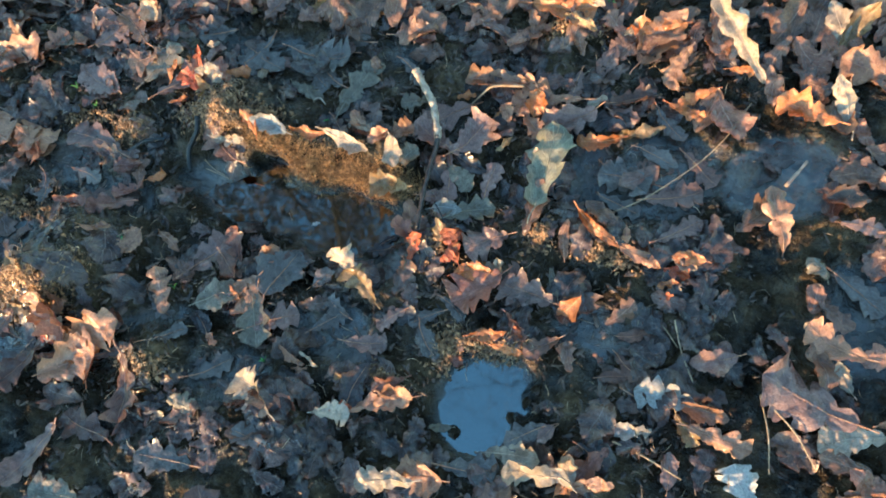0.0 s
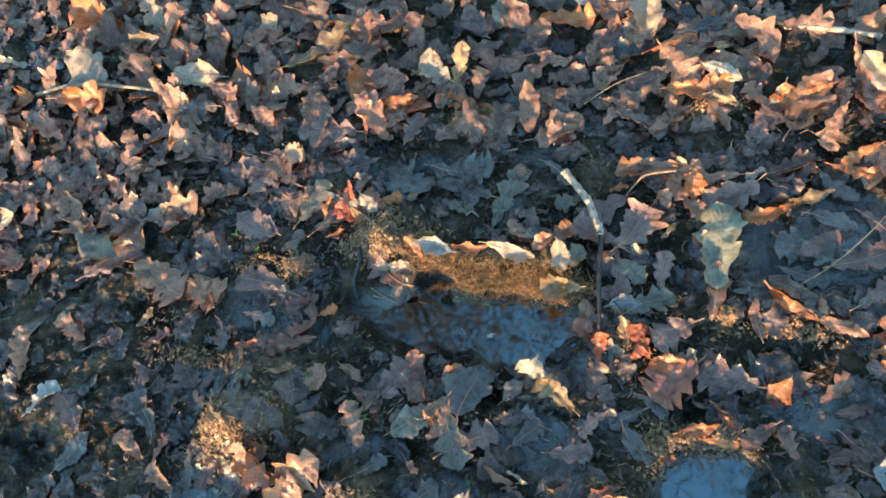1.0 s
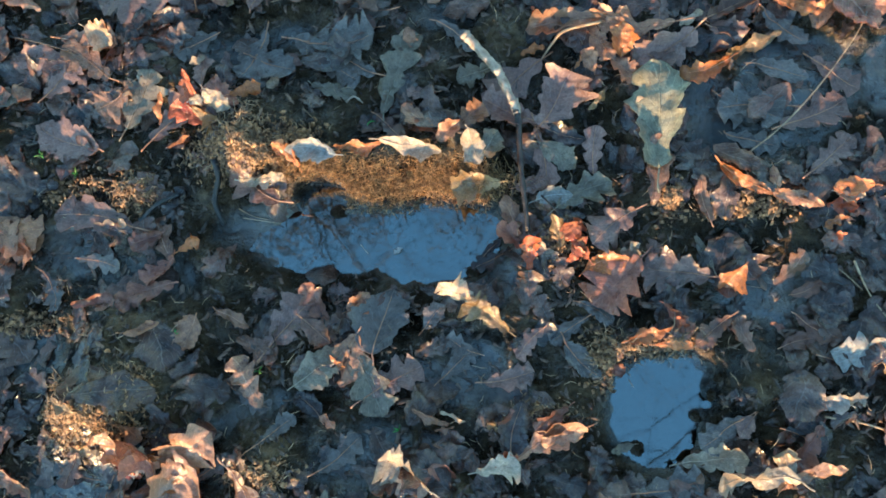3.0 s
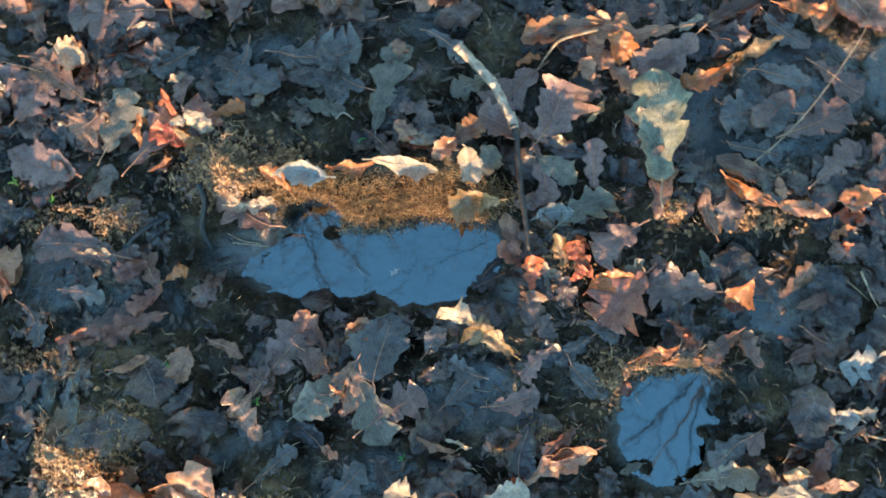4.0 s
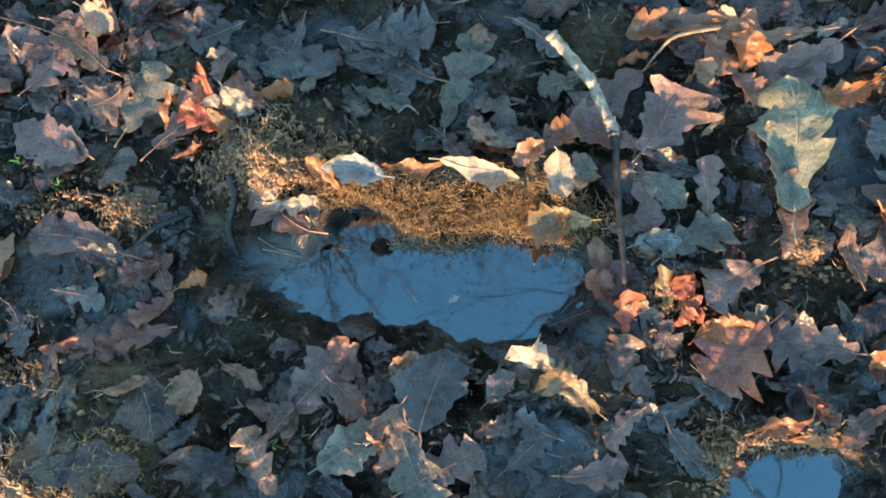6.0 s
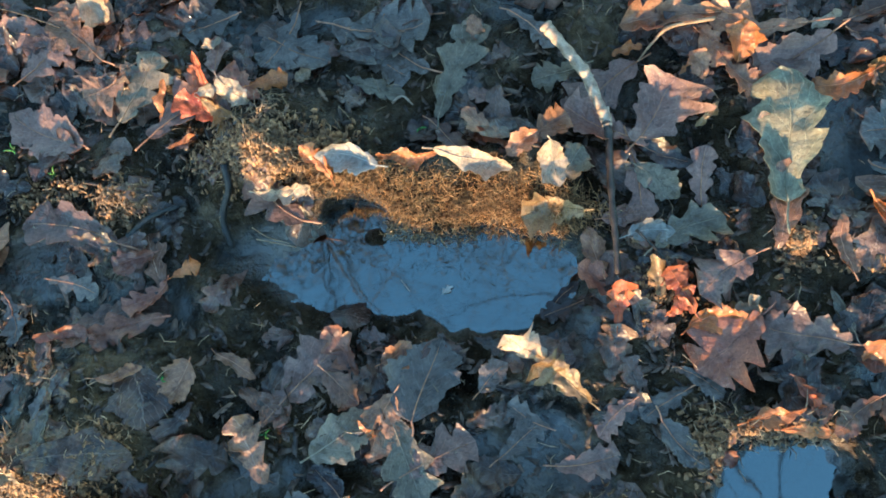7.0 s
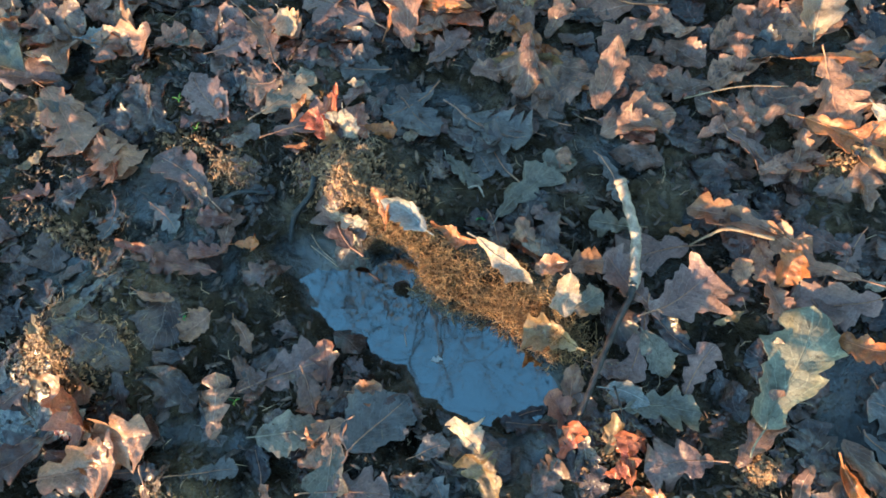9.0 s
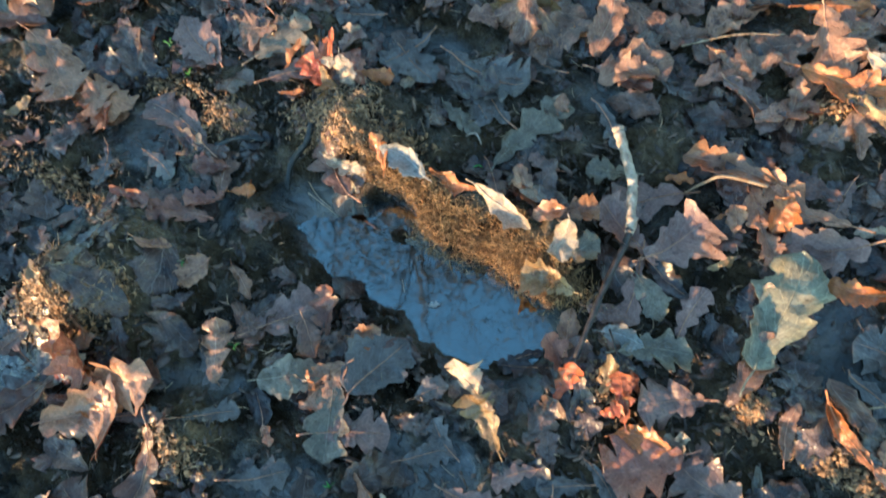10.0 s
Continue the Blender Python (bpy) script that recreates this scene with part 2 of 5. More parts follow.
def plain_material(name, low, high, rough=0.6, scale=60.0, bump=0.5, stretch=1.0):
    mat = bpy.data.materials.new(name)
    t, n, bsdf = nodes_of(mat)
    geo = n.new("ShaderNodeNewGeometry")
    co = n.new("ShaderNodeTexCoord").outputs["Object"]
    a, b = noise_node(t, co, scale, 4), noise_node(t, co, scale * 7, 4, 0.65)
    colour = ramp_node(t, a, (0.3, low), (0.7, high))
    colour = mix_node(t, 0.8, colour, ramp_node(t, b, (0.3, (0.6,)), (0.7, (1.35,))), "MULTIPLY")
    tone = n.new("ShaderNodeHueSaturation")
    join(t, math_node(t, "ADD", math_node(t, "MULTIPLY", geo.outputs["Random Per Island"], 1.2), 0.4), tone.inputs["Value"])
    join(t, colour, tone.inputs["Color"])
    join(t, tone.outputs[0], bsdf.inputs["Base Color"])
    bsdf.inputs["Roughness"].default_value = rough
    bump_node(t, b, bsdf, bump, 0.002)
    return mat


MUD, WATER_MAT = mud_material(), water_material()
LEAF = {
    "tan": leaf_material("tan_leaf", (0.24, 0.125, 0.062), (0.44, 0.248, 0.132), (0.092, 0.046, 0.028)),
    "mauve": leaf_material("mauve_leaf", (0.165, 0.098, 0.070), (0.310, 0.192, 0.138), (0.074, 0.044, 0.036)),
    "pink": leaf_material("pink_brown_leaf", (0.285, 0.138, 0.066), (0.450, 0.250, 0.126), (0.138, 0.048, 0.038)),
    "olive": leaf_material("olive_leaf", (0.150, 0.114, 0.068), (0.273, 0.221, 0.143), (0.052, 0.039, 0.023)),
    "cream": leaf_material("cream_leaf", (0.340, 0.250, 0.151), (0.485, 0.393, 0.275), (0.197, 0.111, 0.052), 0.55),
    "white": leaf_material("bleached_leaf", (0.308, 0.275, 0.228), (0.470, 0.435, 0.376), (0.147, 0.108, 0.074), 0.6),
    "orange": leaf_material("orange_leaf", (0.34, 0.118, 0.026), (0.54, 0.235, 0.070), (0.126, 0.045, 0.018)),
    "red": leaf_material("red_leaf", (0.30, 0.060, 0.020), (0.52, 0.165, 0.046), (0.140, 0.030, 0.017)),
    "redbrown": leaf_material("red_brown_leaf", (0.199, 0.080, 0.046), (0.340, 0.162, 0.092), (0.079, 0.030, 0.020)),
    "brown": leaf_material("brown_leaf", (0.099, 0.049, 0.027), (0.198, 0.104, 0.060), (0.038, 0.019, 0.013)),
    "dark": leaf_material("dark_wet_leaf", (0.027, 0.018, 0.014), (0.077, 0.047, 0.034), (0.013, 0.009, 0.007), 0.32, 0.4),
    "grey": leaf_material("grey_wet_leaf", (0.085, 0.068, 0.054), (0.195, 0.158, 0.126), (0.040, 0.031, 0.024), 0.36, 0.4),
    "greygreen": leaf_material("grey_green_leaf", (0.15, 0.135, 0.082), (0.37, 0.335, 0.215), (0.07, 0.055, 0.03), 0.65, 0.0),
    "litter": leaf_material("trodden_leaf", (0.050, 0.036, 0.027), (0.160, 0.114, 0.083), (0.022, 0.016, 0.012), 0.33, 0.38, True),
    "carpet": leaf_material("loose_litter_leaf", (0.17, 0.102, 0.060), (0.40, 0.255, 0.155), (0.045, 0.03, 0.022), 0.42, 0.28, True),
    "gold": leaf_material("golden_leaf", (0.222, 0.131, 0.046), (0.353, 0.242, 0.104), (0.085, 0.046, 0.016)),
}
WORDS = {"tan": "tan", "mauve": "mauve-grey", "pink": "pinkish-brown", "olive": "olive-brown", "cream": "pale cream", "white": "bleached whitish",
         "orange": "orange-brown", "red": "bright rusty red", "redbrown": "reddish-brown", "brown": "brown", "dark": "dark soaked",
         "grey": "grey mud-coated", "greygreen": "mottled grey-green", "gold": "golden"}
BARK_PALE = plain_material("pale_bark", (0.17, 0.115, 0.068), (0.52, 0.41, 0.28), 0.55, 130)
BARK_MID = plain_material("damp_bark", (0.004, 0.003, 0.0025), (0.065, 0.047, 0.032), 0.35, 110)
BARK_DARK = plain_material("dark_wet_bark", (0.004, 0.0035, 0.003), (0.030, 0.026, 0.022), 0.4, 160)
BARK_TREE = plain_material("tree_bark", (0.018, 0.017, 0.010), (0.050, 0.045, 0.028), 0.85, 9)
CROWN = plain_material("withered_leaves", (0.040, 0.036, 0.012), (0.090, 0.074, 0.026), 0.8, 3)
STRAW = plain_material("straw", (0.18, 0.115, 0.055), (0.46, 0.32, 0.17), 0.5, 90)
MOSS = plain_material("golden_moss", (0.10, 0.055, 0.022), (0.40, 0.235, 0.095), 0.7, 120)
BANK = plain_material("golden_bank_moss", (0.18, 0.100, 0.035), (0.48, 0.295, 0.105), 0.7, 120)
GREEN = plain_material("green_shoot", (0.07, 0.16, 0.02), (0.16, 0.34, 0.05), 0.5, 120)
CRUMB = plain_material("leaf_crumbs", (0.030, 0.020, 0.013), (0.14, 0.088, 0.052), 0.45, 60)


# ---- mesh helpers ----
def mesh_of(name, verts, faces, mat=None, smooth=True):
    me = bpy.data.meshes.new(name)
    me.from_pydata([tuple(map(float, v)) for v in verts], [], [tuple(map(int, f)) for f in faces])
    if smooth:
        me.shade_smooth()
    if mat:
        me.materials.append(mat)
    return me


def part(name, me, parent, label=""):
    ob = new(name, me)
    ob.parent = parent
    return tagged(ob, label)


def tube_into(verts, faces, pts, radii, sides=6):
    """A tapered tube along pts, closed at both ends."""
    pts = np.asarray(pts, float)
    base = len(verts)
    way = np.gradient(pts, axis=0)
    way /= np.linalg.norm(way, axis=1)[:, None] + 1e-12
    for p, w, r in zip(pts, way, radii):
        ref = np.array((0, 0, 1.0)) if abs(w[2]) < 0.9 else np.array((1.0, 0, 0))
        a = np.cross(w, ref)
        a /= np.linalg.norm(a)
        b = np.cross(w, a)
        for k in range(sides):
            q = 2 * math.pi * k / sides
            verts.append(p + r * (math.cos(q) * a + math.sin(q) * b))
    for i in range(len(pts) - 1):
        for k in range(sides):
            m = (k + 1) % sides
            faces.append((base + i * sides + k, base + i * sides + m, base + (i + 1) * sides + m, base + (i + 1) * sides + k))
    faces.append(tuple(base + k for k in range(sides))[::-1])
    faces.append(tuple(base + (len(pts) - 1) * sides + k for k in range(sides)))


def spline(pts, count):
    """Points along a smooth curve through pts."""
    pts = np.asarray(pts, float)
    p = np.vstack((2 * pts[0] - pts[1], pts, 2 * pts[-1] - pts[-2]))
    out = []
    for s in np.linspace(0, len(pts) - 1 - 1e-6, count):
        i, u = int(s), s - int(s)
        a, b, c, d = p[i:i + 4]
        out.append(0.5 * (2 * b + (c - a) * u + (2 * a - 5 * b + 4 * c - d) * u ** 2 + (3 * b - a - 3 * c + d) * u ** 3))
    return np.array(out)


# ---- ground: one sheet, finest where the camera passes, out to the horizon ----
def axis_steps(lo, hi, fine):
    inner = np.arange(lo, hi, fine)
    out = [0.0]
    gap = fine
    while out[-1] < 400:
        gap *= 1.22
        out.append(out[-1] + gap)
    out = np.array(out[1:])
    return np.concatenate((lo - out[::-1], inner, inner[-1] + out))


gx, gy = axis_steps(-0.92, 0.70, 0.0029), axis_steps(-0.44, 0.64, 0.0029)
X, Y = np.meshgrid(gx, gy)
Z = height(X, Y)
nx, ny = len(gx), len(gy)
me = bpy.data.meshes.new("ground")
me.vertices.add(nx * ny)
me.vertices.foreach_set("co", np.stack((X, Y, Z), -1).astype(np.float32).ravel())
ii = (np.arange(ny - 1)[:, None] * nx + np.arange(nx - 1)[None, :]).ravel()
quads = np.stack((ii, ii + 1, ii + nx + 1, ii + nx), -1).astype(np.int32)
me.loops.add(quads.size)
me.loops.foreach_set("vertex_index", quads.ravel())
me.polygons.add(len(quads))
me.polygons.foreach_set("loop_start", np.arange(0, quads.size, 4, dtype=np.int32))
me.update()
me.shade_smooth()
wet = me.attributes.new("wet", "FLOAT", "POINT")
soaked = np.maximum(pans(X, Y), np.maximum(1 - step(-0.004, 0.014, puddle_edge(X, Y)), 1 - step(-0.004, 0.014, hollow_edge(X, Y))))
wet.data.foreach_set("value", (soaked * (0.75 + 0.25 * vnoise(X, Y, 0.02, 30))).astype(np.float32).ravel())
bed = me.attributes.new("bed", "FLOAT", "POINT")
bed.data.foreach_set("value", np.maximum(1 - step(-0.02, 0.0, puddle_edge(X, Y)), 1 - step(-0.02, 0.0, hollow_edge(X, Y))).astype(np.float32).ravel())
me.materials.append(MUD)
ground = tagged(new("ground", me), "wet dark brown woodland mud trodden into hollows and clods", "ground", kind="structure")


def water_sheet(edge, lo, hi, reach, label):
    """Still water that fills a hollow up to its level."""
    xs, ys = np.arange(lo[0], hi[0], 0.006), np.arange(lo[1], hi[1], 0.006)
    verts, faces, index = [], [], {}
    def corner(i, j):
        if (i, j) not in index:
            index[i, j] = len(verts)
            verts.append((xs[i], ys[j], WATER))
        return index[i, j]
    for i in range(len(xs) - 1):
        for j in range(len(ys) - 1):
            if float(edge(np.array([xs[i]]), np.array([ys[j]]))[0]) < reach:
                faces.append((corner(i, j), corner(i + 1, j), corner(i + 1, j + 1), corner(i, j + 1)))
    return tagged(new("puddle", mesh_of("puddle", verts, faces, WATER_MAT)), label, "puddle", kind="structure")


water_sheet(puddle_edge, (-0.26, -0.09), (0.12, 0.08), 0.028, "shallow still puddle that mirrors blue sky and bare branches")
water_sheet(hollow_edge, (0.17, -0.27), (0.35, -0.11), 0.022, "small muddy puddle in a hollow mirroring the sky")


# ---- winter trees beyond the puddle, seen mirrored in it ----
def grow(rand, verts, faces, start, way, length, radius, depth):
    pts, p, w = [np.array(start, float)], np.array(start, float), np.array(way, float)
    count = 6
    for k in range(count):
        w = w + rand.normal(0, 0.13, 3) + np.array((0, 0, 0.04))
        w /= np.linalg.norm(w)
        p = p + w * length / count
        pts.append(p)
    radii = np.linspace(radius, radius * 0.35, count + 1)
    tube_into(verts, faces, pts, radii, 5 if depth > 1 else 3)
    if depth == 0:
        return
    for k in range(5):
        at = rand.uniform(0.3, 1.0) * count
        i = min(int(at), count - 1)
        q = pts[i] + (pts[i + 1] - pts[i]) * (at - i)
        side = rand.normal(0, 1, 3)
        side -= w * side.dot(w)
        side /= np.linalg.norm(side)
        u = w * 0.75 + side * 0.85
        grow(rand, verts, faces, q, u / np.linalg.norm(u), length * rand.uniform(0.42, 0.68), radii[i] * 0.6, depth - 1)


def oak_tree(x, y, tall, girth, lean, seed):
    rand = np.random.RandomState(seed)
    z = height_at(x, y)
    verts, faces = [], []
    stem = [(0, 0, -0.1)]
    for k in range(1, 9):
        f = k / 8
        stem.append((lean[0] * f * f + rand.normal(0, 0.06), lean[1] * f * f + rand.normal(0, 0.06), tall * 0.8 * f))
    stem = spline(stem, 20)
    radii = girth * (1 - 0.8 * np.linspace(0, 1, 20)) * (1 + 0.5 * np.exp(-np.linspace(0, 20, 20)))
    tube_into(verts, faces, stem, radii, 10)
    tree = new("oak_tree", None)
    tree.location = (x, y, z)
    tagged(tree, "winter oak with spreading branches and some withered brown leaves", "tree", "trees above the puddle")
    part("trunk", mesh_of("trunk", verts, faces, BARK_TREE), tree)
    for k in range(9):
        i = int(7 + 12 * k / 8)
        turn = k * 2.4 + rand.uniform(-0.4, 0.4)
        way = np.array((math.cos(turn), math.sin(turn), rand.uniform(0.35, 0.9)))
        verts, faces = [], []
        grow(rand, verts, faces, stem[i], way / np.linalg.norm(way), tall * rand.uniform(0.26, 0.4), radii[i] * 0.34, 3)
        part("branch", mesh_of("branch", verts, faces, BARK_TREE), tree)
    # withered leaves that have stayed on the twigs
    count = 16000
    q = rand.normal(0, 1, (count, 3))
    q = q / np.linalg.norm(q, axis=1)[:, None] * rand.uniform(0.2, 1.0, count)[:, None] ** 0.6 * (tall * 0.19, tall * 0.19, tall * 0.27)
    q = q[vnoise(q[:, 0] + 1.3 * q[:, 2], q[:, 1] - 1.1 * q[:, 2], 1.3, seed) > -0.25] + (lean[0] * 0.7, lean[1] * 0.7, tall * 0.72)
    u, v = rand.normal(0, 1, q.shape), rand.normal(0, 1, q.shape)
    u, v = u / np.linalg.norm(u, axis=1)[:, None] * 0.036, v / np.linalg.norm(v, axis=1)[:, None] * 0.027
    n = np.cross(u, v) * 2.0
    verts = np.stack((q - u, q - v + n, q + u, q + v + n, q - n * 0.1), 1).reshape(-1, 3)
    k = np.arange(len(q))[:, None] * 5
    faces = np.concatenate([k + np.array(c) for c in ((0, 1, 4), (1, 2, 4), (2, 3, 4), (3, 0, 4))])
    part("crown", mesh_of("crown", verts, faces, CROWN), tree, "sparse withered brown leaves")


oak_tree(-6.2, 4.6, 14, 0.20, (0.4, -0.2), 3)
oak_tree(-3.3, 4.4, 14, 0.22, (0.2, -0.1), 5)
oak_tree(-5.0, 3.6, 14, 0.18, (0.2, 0.1), 23)
oak_tree(-0.2, 4.5, 15, 0.19, (-0.2, -0.2), 8)
oak_tree(3.2, 4.9, 13, 0.17, (-0.3, -0.2), 14)
oak_tree(3.6, 2.1, 14, 0.18, (-0.2, -0.1), 17)
oak_tree(-1.4, 8.4, 16, 0.24, (0.2, -0.6), 11)

# ---- leaves ----
def outline(kind, s, rand):
    """Half width of a leaf, 0..1, along its length s."""
    rag = 1 + 0.13 * np.sin(s * rand.uniform(14, 22) + rand.uniform(0, 6)) + 0.08 * np.sin(s * rand.uniform(40, 60) + rand.uniform(0, 6))
    if kind == "oak":
        env = np.where(s < 0.6, 0.20 + 0.80 * (np.clip(s, 0, 1) / 0.6) ** 0.85, np.sqrt(np.clip(1 - (np.clip(s - 0.6, 0, 1) / 0.4) ** 2.4, 0, 1)))
        count = rand.uniform(3.3, 4.3)
        lobes = np.abs(np.cos(math.pi * ((s - 0.6) * count + rand.uniform(-0.2, 0.2))))
        return env * (rand.uniform(0.30, 0.58) * (1 - lobes ** 0.6) + lobes ** 0.6) * rag * step(0, 0.02, s + 0.012)
    if kind == "ragged":
        env = np.where(s < 0.58, 0.32 + 0.68 * (np.clip(s, 0, 1) / 0.58) ** 0.9, np.sqrt(np.clip(1 - (np.clip(s - 0.58, 0, 1) / 0.42) ** 2.6, 0, 1)))
        lobes = np.abs(np.cos(math.pi * (s * 3.6 + rand.uniform(-0.4, 0.4) - 0.28)))
        return env * (0.64 + 0.36 * lobes ** 0.8) * rag * step(0, 0.05, s)
    if kind == "oval":
        return np.sin(math.pi * np.clip(s, 0, 1) ** rand.uniform(0.75, 1.1)) ** 0.68 * rag
    return np.sqrt(np.clip(np.sin(math.pi * s), 0, 1)) * (0.7 + 0.3 * np.sin(s * rand.uniform(9, 16) + rand.uniform(0, 6))) * rag


def blade(kind, length, width, curl, rand, rows, cols):
    """Points (rows, cols, 3) and uv of a leaf that lies along +y with its face up."""
    s = np.linspace(0, 1, rows)[:, None]
    v = np.linspace(-1, 1, cols)[None, :]
    left, right = outline(kind, s[:, 0], rand)[:, None], outline(kind, s[:, 0], rand)[:, None]
    half = np.where(v < 0, left * rand.uniform(0.8, 1.1), right * rand.uniform(0.8, 1.1)) * width * length * 0.5
    # the mid line wanders and the lobes point a little forward
    drift = 0.06 * length * np.sin(s * rand.uniform(2, 4) + rand.uniform(0, 6))
    x = v * half + drift
    y = (s - 0.5) * length + np.abs(v) * half * 0.32 * np.sin(math.pi * s)
    wide = width * length * 0.5
    z = np.abs(v) * half * rand.uniform(-0.2, 0.55)
    # edges that have dried and rolled up or down, unevenly along the leaf
    roll = rand.uniform(0.2, 1.1) * np.sin(s * rand.uniform(3, 7) + rand.uniform(0, 6)) + rand.uniform(0, 0.35)
    roll2 = rand.uniform(0.2, 1.1) * np.sin(s * rand.uniform(3, 7) + rand.uniform(0, 6)) + rand.uniform(0, 0.35)
    z = z + wide * np.where(v < 0, roll, roll2) * (half / max(wide, 1e-6)) ** 1.5 * np.abs(v) ** 2.5
    z = z + rand.uniform(-0.35, 0.8) * length * (s - 0.5) ** 2
    o = rand.uniform(0, 9, 4)
    z = z + 0.05 * length * vnoise(x + o[0], y + o[1], 0.26 * length, 41) + 0.026 * length * vnoise(x + o[2], y + o[3], 0.11 * length, 42)
    # sharp creases
    z = z + 0.052 * length * np.abs(vnoise(x + o[1], y + o[2], 0.17 * length, 43)) + 0.020 * length * np.abs(vnoise(x + o[0], y + o[3], 0.075 * length, 44))
    # pleats along the side veins
    z = z + 0.011 * length * np.abs(v) * (half / max(wide, 1e-6)) * np.sin(2 * math.pi * (7 * s - 2.5 * np.abs(v)))
    if curl:
        # roll the blade across its width
        r = np.maximum(wide / max(curl * 1.6, 1e-3), 1e-4)
        q = (x - drift) / r
        x, z = drift + r * np.sin(q), z + r * (1 - np.cos(q))
    uv = np.stack((np.broadcast_to(v * 0.5 + 0.5, x.shape), np.broadcast_to(s, x.shape)), -1)
    return np.stack((x, y, z), -1), uv


def leaf_mesh(name, p, uv, mat, thick=0.0006):
    """A solid sheet from a grid of points: upper side, under side and rim."""
    rows, cols = p.shape[:2]
    top = p.reshape(-1, 3)
    verts = np.concatenate((top, top - (0, 0, thick)))
    m = rows * cols
    faces = []
    for i in range(rows - 1):
        for j in range(cols - 1):
            a = i * cols + j
            faces.append((a, a + 1, a + cols + 1, a + cols))
            faces.append((m + a, m + a + cols, m + a + cols + 1, m + a + 1))
    ring = [j for j in range(cols)] + [i * cols + cols - 1 for i in range(1, rows)] + [(rows - 1) * cols + j for j in range(cols - 2, -1, -1)] + [i * cols for i in range(rows - 2, 0, -1)]
    # the rim has corners of its own, so that the faces keep their true slope up to the edge
    k = len(ring)
    verts = np.concatenate((verts, top[ring], top[ring] - (0, 0, thick)))
    for i in range(k):
        j = (i + 1) % k
        faces.append((2 * m + j, 2 * m + i, 2 * m + k + i, 2 * m + k + j))
    me = mesh_of(name, verts, faces, mat)
    layer = me.uv_layers.new(name="UVMap")
    flat = uv.reshape(-1, 2)
    flat = np.concatenate((flat, flat, flat[ring], flat[ring]))
    idx = np.empty(len(me.loops), dtype=np.int32)
    me.loops.foreach_get("vertex_index", idx)
    layer.data.foreach_set("uv", flat[idx].astype(np.float32).ravel())
    return me


leaf_spots = []
leaf_count = [0]


def leaf(kind, colour, bx, by, tx, ty, width, lean=0.0, lift=0.002, curl=0.0, stalk=True, group="fallen leaves", seed=None):
    """A leaf from its stalk end (bx, by) to its tip (tx, ty). lean: degrees by which its face turns to the low sun."""
    leaf_count[0] += 1
    rand = np.random.RandomState(leaf_count[0] * 13 + 5 if seed is None else seed)
    length = max(math.hypot(tx - bx, ty - by), 0.012) * (1.06 if lean < 20 else 1.15)
    cx, cy = (bx + tx) / 2, (by + ty) / 2
    rows, cols = (32, 11) if length > 0.045 else (24, 9)
    p, uv = blade(kind, length, width * rand.uniform(0.95, 1.1), curl, rand, rows, cols)
    head = math.atan2(ty - by, tx - bx) - math.pi / 2
    turn = np.array(Euler((0, 0, head)).to_matrix())
    if lean < 0 or not lean and lift <= 0.003 and colour in ("grey", "dark", "brown", "mauve", "olive"):
        # trodden flat
        p = p * (1, 1, 0.4)
    if not lean:
        lean = rand.uniform(-10, 3)
    lean *= 0.85
    tilt = np.array((Matrix.Rotation(radians(rand.uniform(-7, 7)), 3, "Y") @ Matrix.Rotation(radians(lean), 3, "X")))
    p = p @ turn.T @ tilt.T
    # lay it down: it rests where it touches and drapes over what stands higher
    gz = height(p[..., 0] + cx, p[..., 1] + cy)
    floor = float(np.mean(gz))
    low = p[..., 2].min()
    z = p[..., 2] - low * (1.0 if lean > 18 else 0.6) + floor + lift * 0.4 + 0.002
    z = np.maximum(z, np.maximum(gz, WATER) + 0.0026)
    sag = 0.0 if lean > 18 else 0.25
    z = z * (1 - sag) + (np.maximum(gz, WATER) + 0.003 + (p[..., 2] - low) * 0.6 + lift * 0.4) * sag
    origin = np.array((cx, cy, floor))
    q = np.stack((p[..., 0], p[..., 1], z - floor), -1)
    shape = {"oak": "lobed oak leaf", "ragged": "ragged oak leaf", "oval": "oval leaf", "scrap": "torn leaf scrap"}[kind]
    state = "curled" if curl > 0.5 else "tilted up" if lean > 18 else "lying flat"
    label = f"{WORDS[colour]} {shape} {state} on wet mud"
    sheet = leaf_mesh("blade", q, uv, LEAF[colour])
    if kind == "scrap" or not stalk:
        ob = new("leaf_scrap", sheet)
        ob.location = origin
        tagged(ob, label, "leaf", group)
    else:
        ob = new("fallen_leaf", None)
        ob.empty_display_size = 0.01
        ob.location = origin
        tagged(ob, label, "leaf", group)
        part("blade", sheet, ob)
        # midrib on the face, and the stalk that it runs out into
        pale = LEAF["tan" if colour in ("mauve", "grey", "dark", "brown") else colour]
        fine = min(1.0, length / 0.07)
        c = cols // 2
        rib = q[:, c] + (0, 0, 0.0003)
        verts, faces = [], []
        tube_into(verts, faces, rib[:-3:2], np.linspace(0.0008, 0.00025, len(rib[:-3:2])) * fine, 5)
        part("midrib", mesh_of("midrib", verts, faces, pale), ob)
        out = rib[0] - rib[4]
        out = out / (np.linalg.norm(out) + 1e-9)
        bow = rand.uniform(-0.06, 0.06)
        tail = [rib[0] + out * length * f + (bow * length * math.sin(f * 9), bow * length * f * 4, 0) for f in np.linspace(-0.01, rand.uniform(0.1, 0.24), 6)]
        verts, faces = [], []
        tube_into(verts, faces, tail, np.linspace(0.0008, 0.0010, 6) * fine, 5)
        part("stalk", mesh_of("stalk", verts, faces, pale), ob, "thin leaf stalk")
